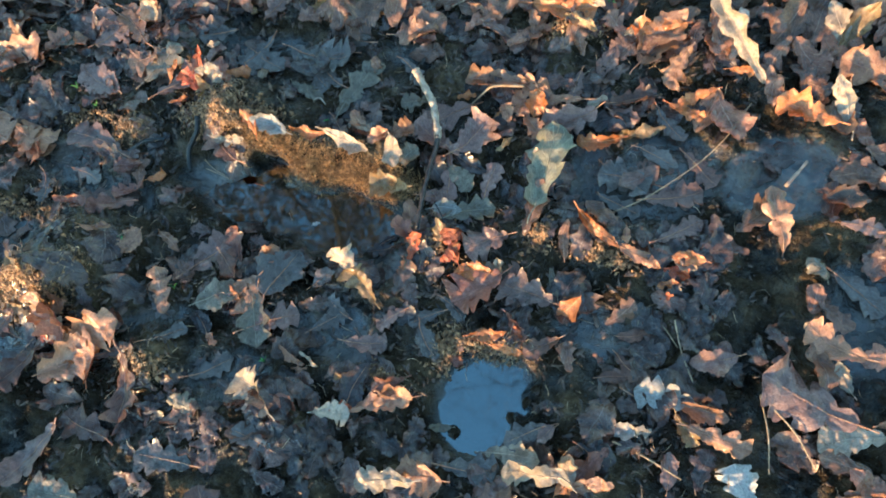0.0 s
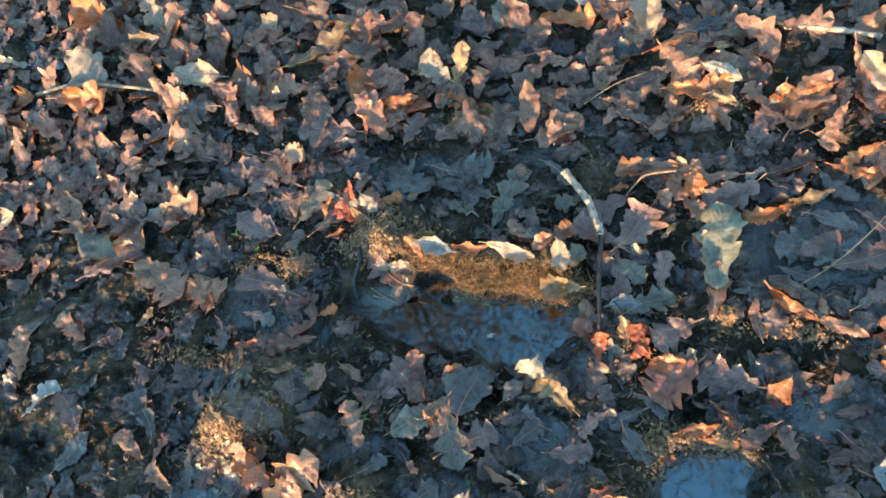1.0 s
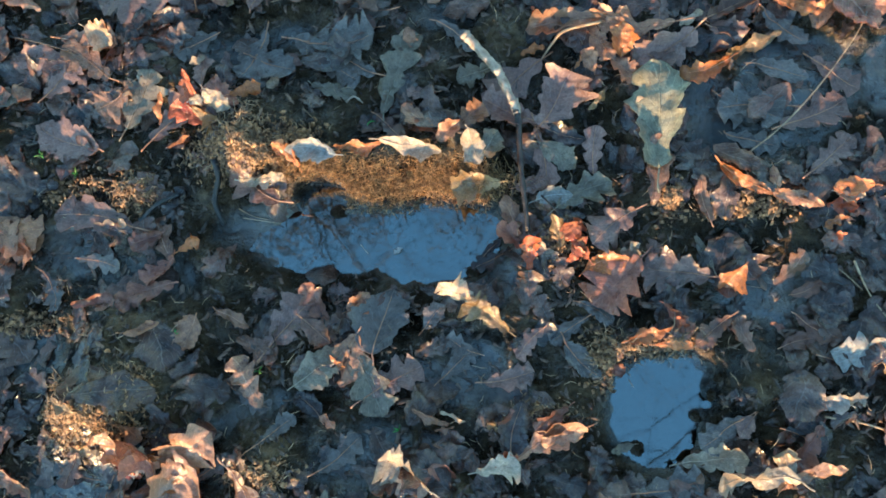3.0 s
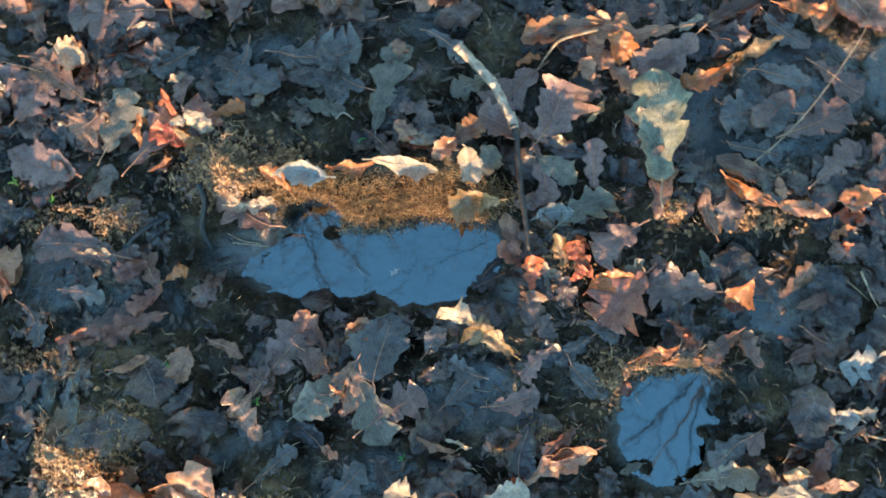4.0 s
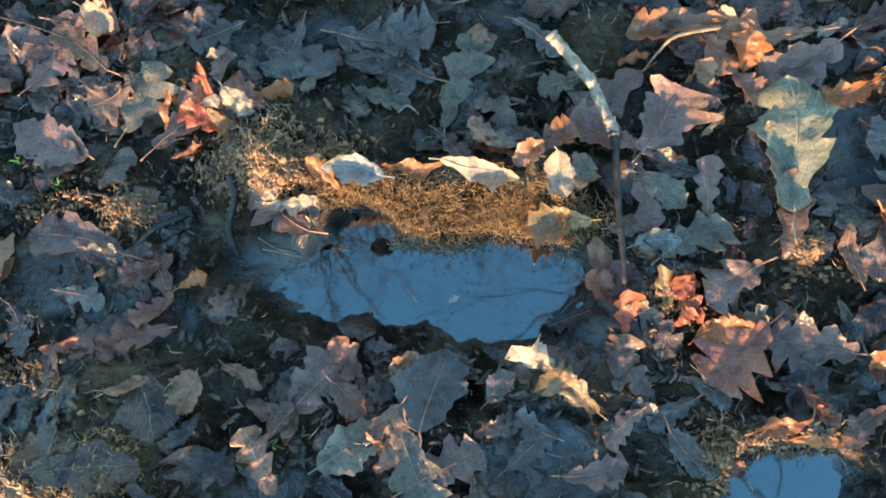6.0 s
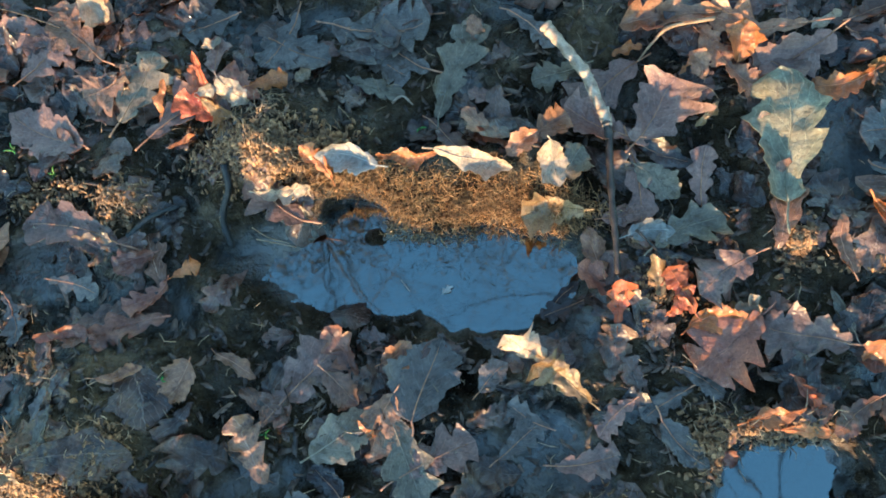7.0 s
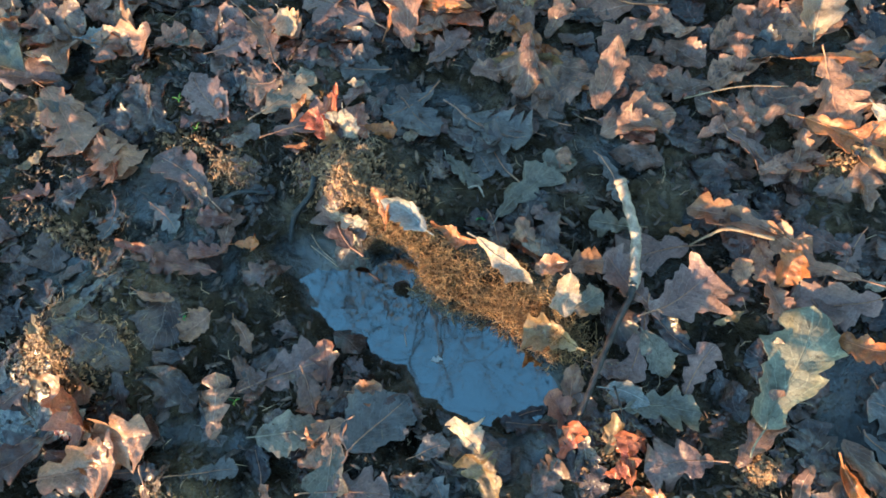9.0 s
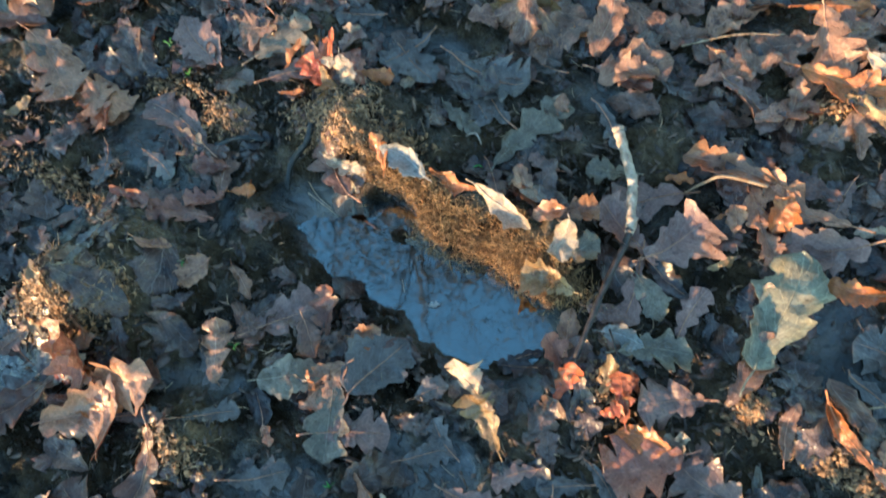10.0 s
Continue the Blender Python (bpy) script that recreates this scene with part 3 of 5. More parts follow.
    leaf_spots.append((cx, cy, length))
    return ob


leaf("oval", "mauve", -0.432, 0.236, -0.503, 0.247, 0.4, lean=-2)
leaf("scrap", "red", -0.271, 0.177, -0.275, 0.199, 0.5, lean=30, lift=0.015)
leaf("oak", "brown", -0.161, 0.052, -0.215, 0.085, 0.6)
leaf("scrap", "cream", -0.160, 0.072, -0.202, 0.077, 0.3, lean=55, lift=0.008)
leaf("oak", "olive", -0.035, 0.150, -0.007, 0.245, 0.4, lean=6)
leaf("oval", "tan", -0.001, 0.226, -0.012, 0.247, 0.7, lean=45, lift=0.01)
leaf("oak", "tan", 0.030, 0.117, -0.019, 0.150, 0.42, lean=15, lift=0.008)
leaf("oak", "mauve", 0.020, 0.169, -0.013, 0.176, 0.5)
leaf("oval", "cream", -0.037, 0.112, 0.023, 0.096, 0.36, lean=55, lift=0.014, curl=0.6)
leaf("scrap", "orange", -0.091, 0.105, -0.043, 0.105, 0.4, lean=50, lift=0.008)
leaf("oak", "mauve", 0.142, 0.199, 0.078, 0.150, 0.7)
leaf("oval", "brown", 0.134, 0.118, 0.164, 0.116, 0.5, lift=0.003)
leaf("ragged", "greygreen", 0.266, 0.068, 0.255, 0.180, 0.58, lean=3, lift=0.012, seed=49)
leaf("oak", "tan", 0.287, 0.226, 0.204, 0.244, 0.4, lift=0.01, curl=0.5)
leaf("oak", "tan", 0.210, 0.242, 0.131, 0.237, 0.34, lean=20, lift=0.01, curl=0.6)
leaf("oak", "mauve", 0.234, 0.236, 0.279, 0.179, 0.7, lift=0.009)
leaf("oak", "pink", 0.198, 0.238, 0.215, 0.194, 0.6, lift=0.007)
leaf("oval", "mauve", 0.272, 0.224, 0.277, 0.186, 0.55, lift=0.006)
leaf("scrap", "cream", 0.321, 0.244, 0.298, 0.234, 0.5, lean=40, lift=0.01)
leaf("oak", "brown", 0.327, 0.237, 0.380, 0.252, 0.6, lift=0.008, curl=0.5)
leaf("oval", "mauve", 0.329, 0.223, 0.369, 0.218, 0.55, lift=0.01)
leaf("scrap", "gold", 0.401, 0.212, 0.349, 0.199, 0.35, lean=35, lift=0.008)
leaf("oval", "pink", 0.376, 0.059, 0.379, 0.031, 0.4, lift=0.004)
leaf("scrap", "red", 0.431, 0.020, 0.459, 0.014, 0.6, lean=20)
leaf("scrap", "red", 0.426, -0.018, 0.445, -0.013, 0.5, lean=25)
leaf("oval", "cream", 0.443, 0.033, 0.467, 0.025, 0.45, lean=35, lift=0.008)
leaf("oval", "tan", 0.307, 0.004, 0.305, 0.054, 0.35, curl=0.8)
leaf("oak", "red", 0.118, -0.038, 0.116, -0.002, 0.6, lean=18, lift=0.005)
leaf("oval", "pink", 0.103, 0.005, 0.096, 0.045, 0.55, lift=0.006)
leaf("scrap", "gold", 0.149, -0.014, 0.144, 0.019, 0.5, lean=30, lift=0.011)
leaf("scrap", "cream", 0.236, -0.035, 0.217, -0.018, 0.6, lean=35, lift=0.015)
leaf("oval", "olive", 0.312, -0.043, 0.293, -0.011, 0.3, curl=0.9)
leaf("oval", "tan", -0.073, -0.105, -0.096, -0.158, 0.6, lift=0.002)
leaf("oval", "redbrown", 0.002, -0.244, 0.029, -0.253, 0.5, lean=25, lift=0.004)
leaf("oak", "tan", 0.100, -0.233, 0.167, -0.206, 0.4, lean=25, lift=0.006)
leaf("scrap", "pink", -0.101, -0.203, -0.119, -0.192, 0.7, lift=0.005)
leaf("oval", "dark", -0.120, -0.193, -0.144, -0.164, 0.6)
leaf("oval", "grey", 0.151, -0.121, 0.185, -0.155, 0.5)
leaf("oak", "grey", 0.175, -0.092, 0.139, -0.121, 0.5)
leaf("oak", "grey", 0.058, -0.127, 0.023, -0.110, 0.6)
leaf("oak", "grey", 0.017, -0.151, 0.052, -0.127, 0.6)
leaf("oval", "grey", -0.001, -0.098, 0.023, -0.075, 0.6)
leaf("oak", "mauve", 0.128, -0.104, 0.099, -0.133, 0.6)
leaf("oval", "orange", -0.331, -0.236, -0.347, -0.199, 0.5, lean=42, lift=0.01)
leaf("scrap", "orange", -0.315, -0.223, -0.298, -0.243, 0.7, lean=52, lift=0.012)
leaf("scrap", "gold", -0.369, -0.159, -0.352, -0.179, 0.5, lean=45, lift=0.008)
leaf("oak", "tan", -0.331, -0.183, -0.314, -0.212, 0.7, lean=45, lift=0.014)
leaf("scrap", "gold", -0.391, -0.218, -0.360, -0.223, 0.4, lean=40, lift=0.008)
leaf("oak", "orange", -0.303, -0.266, -0.255, -0.239, 0.7, lean=10, lift=0.008)
leaf("oak", "olive", -0.126, 0.191, -0.076, 0.177, 0.5)
leaf("oak", "grey", -0.146, 0.256, -0.070, 0.234, 0.7)
leaf("oak", "grey", -0.127, 0.223, -0.070, 0.196, 0.6)
leaf("oak", "grey", -0.185, 0.263, -0.215, 0.206, 0.5)
leaf("oval", "mauve", -0.052, 0.253, -0.096, 0.267, 0.7)
leaf("oval", "dark", -0.097, -0.122, -0.102, -0.158, 0.5)
leaf("oak", "brown", 0.395, -0.097, 0.432, -0.125, 0.5)
leaf("oval", "brown", 0.377, -0.131, 0.416, -0.120, 0.4)
leaf("oak", "cream", 0.267, -0.249, 0.328, -0.241, 0.5, lean=14, lift=0.008)
leaf("oak", "tan", -0.455, -0.274, -0.496, -0.238, 0.6)
leaf("oak", "pink", -0.529, 0.045, -0.469, 0.010, 0.7, lean=-3, lift=0.002)
leaf("oval", "tan", -0.506, 0.208, -0.481, 0.196, 0.8, lift=0.005)
leaf("oval", "tan", -0.568, 0.297, -0.540, 0.272, 0.6, lift=0.005)
leaf("oak", "cream", 0.190, -0.292, 0.135, -0.319, 0.5, lean=35, lift=0.01)
leaf("oval", "tan", 0.222, -0.284, 0.172, -0.303, 0.7, lean=25, lift=0.008)
leaf("oval", "mauve", 0.589, -0.061, 0.567, -0.066, 0.5)
leaf("oak", "tan", 0.562, 0.074, 0.545, 0.144, 0.45, lean=20, lift=0.008)
leaf("oval", "olive", 0.614, 0.042, 0.593, 0.067, 0.6, lift=0.005)
leaf("oval", "orange", 0.474, 0.033, 0.439, 0.037, 0.5, lean=25, lift=0.006)
leaf("oak", "orange", 0.399, 0.363, 0.333, 0.342, 0.5, lean=40, lift=0.012)
leaf("oak", "cream", 0.504, 0.287, 0.443, 0.386, 0.22, lean=50, lift=0.016)
leaf("oak", "tan", 0.430, 0.413, 0.455, 0.360, 0.4, lean=45, lift=0.016)
leaf("oak", "orange", 0.474, 0.312, 0.511, 0.310, 0.4, lean=40, lift=0.01)
leaf("oak", "tan", 0.417, 0.322, 0.398, 0.273, 0.6, lean=35, lift=0.008)
leaf("oak", "orange", 0.457, 0.274, 0.416, 0.249, 0.4, lean=30, lift=0.008)
leaf("oak", "orange", 0.199, 0.369, 0.278, 0.382, 0.5, lean=40, lift=0.012)
leaf("oval", "tan", 0.361, 0.311, 0.397, 0.383, 0.6, lean=30, lift=0.01)
leaf("oak", "brown", -0.393, -0.213, -0.403, -0.263, 0.5)
leaf("oak", "brown", -0.337, -0.249, -0.371, -0.318, 0.6, lift=0.005)
leaf("oak", "mauve", -0.271, -0.346, -0.296, -0.429, 0.6, lift=0.005)
leaf("oak", "brown", -0.198, -0.349, -0.265, -0.329, 0.6)
leaf("oak", "grey", -0.077, -0.353, -0.148, -0.350, 0.6)
leaf("oak", "grey", 0.014, -0.310, -0.037, -0.295, 0.6)
leaf("oak", "mauve", 0.626, 0.120, 0.677, 0.116, 0.5)
leaf("oak", "grey", 0.398, 0.129, 0.331, 0.133, 0.6)
leaf("oak", "pink", -0.542, 0.027, -0.460, 0.030, 0.7, lift=0.005)
leaf("oak", "pink", -0.466, 0.003, -0.519, 0.033, 0.6, lift=0.004)
leaf("oak", "olive", -0.779, 0.122, -0.656, 0.066, 0.55, lift=0.006)
leaf("oak", "mauve", -0.712, 0.033, -0.629, 0.079, 0.6, lift=0.004)
leaf("oval", "olive", -0.624, 0.043, -0.570, 0.044, 0.5, lean=15, lift=0.006)
leaf("oval", "white", -0.644, 0.149, -0.603, 0.161, 0.5, lean=20, lift=0.01)
leaf("oval", "olive", -0.519, 0.188, -0.492, 0.208, 0.7, lean=-2, lift=0.008)
leaf("scrap", "gold", -0.594, -0.038, -0.570, -0.010, 0.5, lean=20)
leaf("oak", "redbrown", -0.561, -0.073, -0.531, -0.042, 0.6)
leaf("oval", "mauve", 0.107, 0.509, 0.117, 0.463, 0.6, lift=0.006)
leaf("oval", "grey", 0.106, 0.426, 0.157, 0.456, 0.55, lift=0.005)
leaf("oak", "orange", 0.174, 0.449, 0.232, 0.466, 0.35, lean=35, lift=0.012)
leaf("oak", "tan", 0.200, 0.320, 0.197, 0.361, 0.35, lean=25, lift=0.012)
leaf("oval", "tan", 0.105, 0.361, 0.135, 0.344, 0.4, lean=25, lift=0.008)
leaf("scrap", "orange", -0.022, 0.329, -0.047, 0.323, 0.5, lean=30)
leaf("oval", "cream", -0.053, 0.322, -0.051, 0.310, 0.6, lean=45, lift=0.005)
leaf("oval", "cream", -0.003, 0.243, -0.020, 0.243, 0.6, lean=45, lift=0.009)
leaf("oval", "orange", -0.063, 0.357, -0.091, 0.358, 0.4, lean=35, lift=0.008)
leaf("scrap", "gold", -0.133, 0.325, -0.061, 0.339, 0.3, lean=40, lift=0.005)
leaf("scrap", "gold", -0.229, 0.305, -0.250, 0.314, 0.7, lean=30)
leaf("oak", "grey", -0.087, 0.264, -0.122, 0.208, 0.7, lift=0.003)
leaf("oval", "grey", -0.034, 0.280, -0.080, 0.276, 0.5)
leaf("oak", "pink", 0.261, 0.219, 0.250, 0.177, 0.6, lift=0.006)
leaf("oak", "mauve", 0.127, 0.116, 0.147, 0.030, 0.4)
leaf("oak", "mauve", 0.280, 0.281, 0.278, 0.236, 0.5)
leaf("oval", "mauve", -0.097, 0.506, -0.133, 0.557, 0.6, lean=20, lift=0.008)
leaf("oak", "white", 0.040, 0.563, 0.113, 0.539, 0.3, lean=35, lift=0.012)
leaf("oak", "orange", -0.003, 0.523, 0.078, 0.528, 0.5, lean=25, lift=0.008)
leaf("oak", "orange", 0.389, 0.362, 0.368, 0.382, 0.4, lean=35, lift=0.009)
leaf("scrap", "gold", 0.287, 0.342, 0.242, 0.353, 0.4, lean=35)
leaf("oak", "mauve", 0.163, 0.315, 0.121, 0.367, 0.6)
leaf("oval", "cream", -0.833, 0.416, -0.911, 0.474, 0.7, lean=45, lift=0.012)
leaf("oak", "orange", -0.907, 0.395, -0.802, 0.366, 0.5, lean=35, lift=0.009)
leaf("oak", "orange", -1.060, 0.387, -1.015, 0.413, 0.7, lean=20, lift=0.008)
leaf("oak", "cream", -0.790, 0.622, -0.750, 0.548, 0.6, lean=40, lift=0.012)
leaf("oak", "orange", -0.852, 0.569, -0.967, 0.607, 0.6, lean=40, lift=0.012)
leaf("oval", "cream", -0.804, 0.511, -0.742, 0.521, 0.5, lean=40, lift=0.01)
leaf("oval", "cream", -0.584, 0.421, -0.662, 0.437, 0.5, lean=30, lift=0.01)
leaf("oak", "tan", -0.473, 0.394, -0.565, 0.434, 0.6, lift=0.008)
leaf("oval", "cream", -0.535, 0.536, -0.493, 0.560, 0.6, lean=35, lift=0.008)
leaf("oak", "gold", -0.441, 0.443, -0.324, 0.511, 0.3, lean=10, lift=0.006)
leaf("oak", "brown", -0.456, 0.555, -0.329, 0.546, 0.35, lift=0.01)
leaf("oak", "tan", -0.264, 0.481, -0.314, 0.521, 0.6, lift=0.008)
leaf("oak", "tan", -0.440, 0.268, -0.374, 0.257, 0.5, lift=0.005)
leaf("oak", "brown", -0.548, 0.257, -0.633, 0.269, 0.5, lift=0.005)
leaf("oak", "tan", -0.713, 0.133, -0.628, 0.094, 0.5, lift=0.005)
leaf("oak", "pink", -0.800, 0.109, -0.737, 0.133, 0.5, lift=0.005)
leaf("oak", "cream", -0.956, 0.124, -0.915, 0.148, 0.7, lean=40, lift=0.01)
leaf("oak", "tan", -0.625, 0.054, -0.526, 0.020, 0.6, lift=0.004)
leaf("oak", "pink", -0.507, -0.008, -0.494, 0.050, 0.6, lift=0.004)
leaf("oak", "white", -0.735, -0.189, -0.701, -0.142, 0.6, lift=0.005)
leaf("oak", "mauve", -0.632, -0.204, -0.695, -0.159, 0.5, lift=0.004)
leaf("oak", "redbrown", -0.848, 0.044, -0.927, 0.051, 0.6)
leaf("oak", "orange", -0.087, 0.349, -0.137, 0.372, 0.5, lean=20, lift=0.006)
leaf("oval", "white", -1.059, 0.512, -0.977, 0.493, 0.4, lean=10, lift=0.01)
leaf("oval", "white", -0.385, 0.591, -0.428, 0.582, 0.6, lean=20, lift=0.008)
leaf("oak", "brown", 0.355, 0.214, 0.321, 0.240, 0.6)
leaf("oak", "grey", 0.338, 0.150, 0.391, 0.110, 0.6, lean=-6)
leaf("oak", "mauve", 0.399, 0.104, 0.460, 0.135, 0.6, lean=-8)
leaf("oak", "mauve", 0.416, 0.056, 0.467, 0.088, 0.6, lean=-6)
leaf("oak", "grey", 0.339, 0.104, 0.389, 0.082, 0.5, lean=-6)
leaf("oak", "mauve", 0.434, 0.178, 0.478, 0.144, 0.6, lean=-6)
leaf("oval", "grey", 0.377, 0.180, 0.428, 0.163, 0.5, lean=-6)
leaf("oak", "grey", 0.394, 0.247, 0.426, 0.197, 0.5, lean=-5)
leaf("oak", "grey", -0.127, 0.239, -0.052, 0.247, 0.7, lean=-5)
leaf("oak", "grey", -0.051, 0.202, -0.108, 0.229, 0.6, lean=-5)
leaf("oval", "grey", -0.202, 0.236, -0.151, 0.209, 0.6, lean=-5, lift=0.005)
leaf("oak", "grey", -0.243, 0.258, -0.294, 0.240, 0.6, lean=-5)
leaf("oak", "grey", 0.023, 0.257, 0.066, 0.218, 0.4, lean=-5)
leaf("oak", "brown", -0.051, 0.145, -0.014, 0.113, 0.5, lean=-4)
leaf("scrap", "gold", 0.191, 0.139, 0.209, 0.157, 0.4, lean=35, lift=0.006)
leaf("scrap", "orange", 0.179, 0.187, 0.185, 0.199, 0.4, lean=40, lift=0.01)
leaf("scrap", "orange", 0.120, 0.211, 0.144, 0.217, 0.5, lean=35, lift=0.008)
leaf("scrap", "red", 0.133, 0.259, 0.139, 0.248, 0.5, lean=40, lift=0.008)
leaf("oak", "orange", 0.409, 0.253, 0.448, 0.236, 0.4, lean=20, lift=0.008)
leaf("scrap", "cream", 0.225, -0.011, 0.235, -0.029, 0.6, lean=40, lift=0.015)
leaf("scrap", "orange", 0.175, -0.005, 0.166, -0.023, 0.6, lean=35, lift=0.013)
leaf("scrap", "red", 0.166, 0.015, 0.179, 0.001, 0.5, lean=30, lift=0.013)
leaf("oval", "brown", 0.390, -0.075, 0.424, -0.063, 0.4)
leaf("scrap", "orange", 0.426, -0.006, 0.448, 0.003, 0.5, lean=30, lift=0.005)
leaf("scrap", "redbrown", 0.367, -0.103, 0.380, -0.109, 0.5, lean=30)
leaf("scrap", "orange", -0.121, -0.063, -0.131, -0.045, 0.6, lean=35, lift=0.005)
leaf("scrap", "redbrown", -0.397, -0.054, -0.346, -0.060, 0.3, lean=30)
leaf("oval", "pink", -0.327, -0.093, -0.293, -0.087, 0.3, lift=0.004)
leaf("oak", "grey", 0.169, -0.075, 0.203, -0.098, 0.5, lean=-6)
leaf("oak", "mauve", 0.064, -0.156, 0.116, -0.150, 0.6, lean=-6)
leaf("scrap", "tan", -0.013, -0.186, 0.023, -0.197, 0.4, lean=35, lift=0.003)
leaf("oak", "grey", -0.457, -0.019, -0.435, -0.063, 0.5, lean=-6)
leaf("oak", "grey", -0.413, -0.001, -0.360, -0.020, 0.5, lean=-6)
leaf("oak", "grey", -0.217, -0.158, -0.174, -0.182, 0.4, lean=-6)
leaf("oak", "grey", -0.185, -0.217, -0.144, -0.193, 0.5, lean=-6)
leaf("oak", "grey", -0.119, -0.245, -0.072, -0.215, 0.6, lean=-6)
leaf("oak", "grey", -0.380, -0.254, -0.425, -0.237, 0.6, lean=-6)
leaf("oak", "grey", -0.257, -0.252, -0.215, -0.234, 0.5, lean=-5)
leaf("oak", "brown", -0.279, -0.211, -0.235, -0.203, 0.75, lean=22, lift=0.013)
leaf("oval", "pink", -0.299, -0.256, -0.279, -0.248, 0.6, lean=20, lift=0.006)
leaf("oval", "mauve", -0.272, -0.257, -0.266, -0.239, 0.7, lean=10, lift=0.008)
leaf("scrap", "tan", 0.009, -0.207, 0.029, -0.203, 0.4, lean=45, lift=0.005)
leaf("scrap", "gold", 0.066, -0.198, 0.076, -0.210, 0.6, lean=45, lift=0.007)
leaf("oak", "dark", -0.298, 0.127, -0.271, 0.133, 0.6, lift=0.004, curl=0.8)
leaf("scrap", "orange", -0.299, 0.127, -0.272, 0.136, 0.25, lean=46, lift=0.007)
leaf("oak", "red", 0.158, -0.032, 0.171, -0.018, 0.8, lean=36, lift=0.013)
leaf("scrap", "red", 0.169, 0.009, 0.160, -0.011, 0.6, lean=30, lift=0.014)
leaf("oval", "gold", 0.207, -0.035, 0.214, -0.018, 0.6, lean=28, lift=0.015, curl=0.5)
leaf("oak", "mauve", 0.244, -0.040, 0.254, -0.011, 0.7, lift=0.005)
leaf("oak", "cream", -0.201, 0.076, -0.156, 0.075, 0.35, lean=52, lift=0.01)
leaf("oak", "orange", -0.132, 0.082, -0.152, 0.110, 0.5, lean=40, lift=0.01)
leaf("oak", "tan", -0.319, -0.285, -0.253, -0.241, 0.85, lean=18, lift=0.01)
leaf("oak", "grey", -0.360, -0.265, -0.391, -0.317, 0.7, lift=0.004)
leaf("oak", "tan", -0.513, 0.033, -0.465, 0.004, 0.7, lean=12, lift=0.008)

leaf("oak", "white", 0.482, -0.139, 0.423, -0.134, 0.75, lean=28, lift=0.016, seed=31)
leaf("oval", "tan", 0.474, -0.144, 0.524, -0.140, 0.45, lean=35, lift=0.014)
leaf("oak", "tan", 0.489, -0.160, 0.550, -0.175, 0.42, lean=22, lift=0.012)
leaf("oak", "gold", 0.472, -0.153, 0.494, -0.183, 0.5, lean=30, lift=0.01)
leaf("oval", "white", 0.425, -0.188, 0.403, -0.181, 0.75, lean=18, lift=0.008)
leaf("scrap", "cream", 0.420, -0.179, 0.442, -0.182, 0.55, lean=40, lift=0.01)
leaf("oval", "mauve", 0.525, -0.069, 0.479, -0.093, 0.5, lean=14, lift=0.01)
leaf("oak", "cream", 0.360, -0.252, 0.294, -0.254, 0.55, lean=45, lift=0.012)
leaf("oval", "cream", 0.365, -0.258, 0.360, -0.223, 0.5, lean=40, lift=0.018)
leaf("oval", "tan", 0.362, -0.261, 0.412, -0.246, 0.35, lean=40, lift=0.012)
leaf("oval", "orange", 0.354, -0.270, 0.367, -0.254, 0.5, lean=45, lift=0.006)
leaf("oak", "white", 0.555, -0.235, 0.539, -0.192, 1.0, lift=0.01, lean=8)
leaf("oval", "mauve", 0.471, -0.237, 0.468, -0.196, 0.55, lift=0.008)
leaf("oak", "cream", 0.684, -0.123, 0.623, -0.154, 0.75, lean=12, lift=0.012)
leaf("oak", "mauve", 0.654, -0.115, 0.555, -0.090, 0.7, lift=0.012)
leaf("oval", "cream", 0.655, -0.079, 0.634, -0.051, 0.4, lean=35, lift=0.014)
leaf("oak", "tan", 0.658, -0.045, 0.598, -0.018, 0.6, lean=10, lift=0.01)
leaf("oval", "cream", 0.614, -0.006, 0.600, -0.018, 0.7, lean=38, lift=0.014)
leaf("oak", "redbrown", 0.402, -0.212, 0.373, -0.251, 0.6, lean=10, lift=0.004)
leaf("oak", "dark", 0.413, -0.144, 0.461, -0.162, 0.6, lift=0.001)
leaf("oak", "dark", 0.366, -0.215, 0.405, -0.231, 0.6, lift=0.002)
leaf("oval", "cream", 0.344, 0.375, 0.339, 0.334, 0.5, lean=45, lift=0.016)
leaf("oval", "white", 0.462, 0.368, 0.482, 0.391, 0.7, lean=45, lift=0.016)
leaf("oval", "cream", 0.612, 0.380, 0.585, 0.428, 0.5, lean=30, lift=0.016)
leaf("oval", "gold", 0.614, 0.377, 0.631, 0.436, 0.4, lean=45, lift=0.016)
leaf("oval", "cream", 0.628, 0.254, 0.605, 0.316, 0.3, lean=40, lift=0.014)
leaf("oak", "orange", 0.604, 0.255, 0.538, 0.277, 0.6, lean=25, lift=0.01)
leaf("oak", "grey", 0.330, -0.204, 0.284, -0.228, 0.5, lean=-2, lift=0.004)
leaf("oval", "mauve", 0.339, -0.201, 0.321, -0.220, 0.6, lift=0.008)
leaf("oak", "redbrown", 0.258, -0.080, 0.282, -0.107, 0.4, lean=20, lift=0.008)
leaf("oak", "brown", 0.321, -0.097, 0.283, -0.121, 0.6, lean=8, lift=0.008)
leaf("oval", "orange", 0.219, -0.119, 0.257, -0.103, 0.28, lean=38, lift=0.01)
leaf("oval", "orange", 0.244, -0.123, 0.283, -0.121, 0.25, lean=42, lift=0.01)
leaf("scrap", "red", 0.266, -0.095, 0.279, -0.105, 0.5, lean=35, lift=0.01)
leaf("oval", "redbrown", 0.197, -0.147, 0.214, -0.151, 0.8, lean=10, lift=0.004)
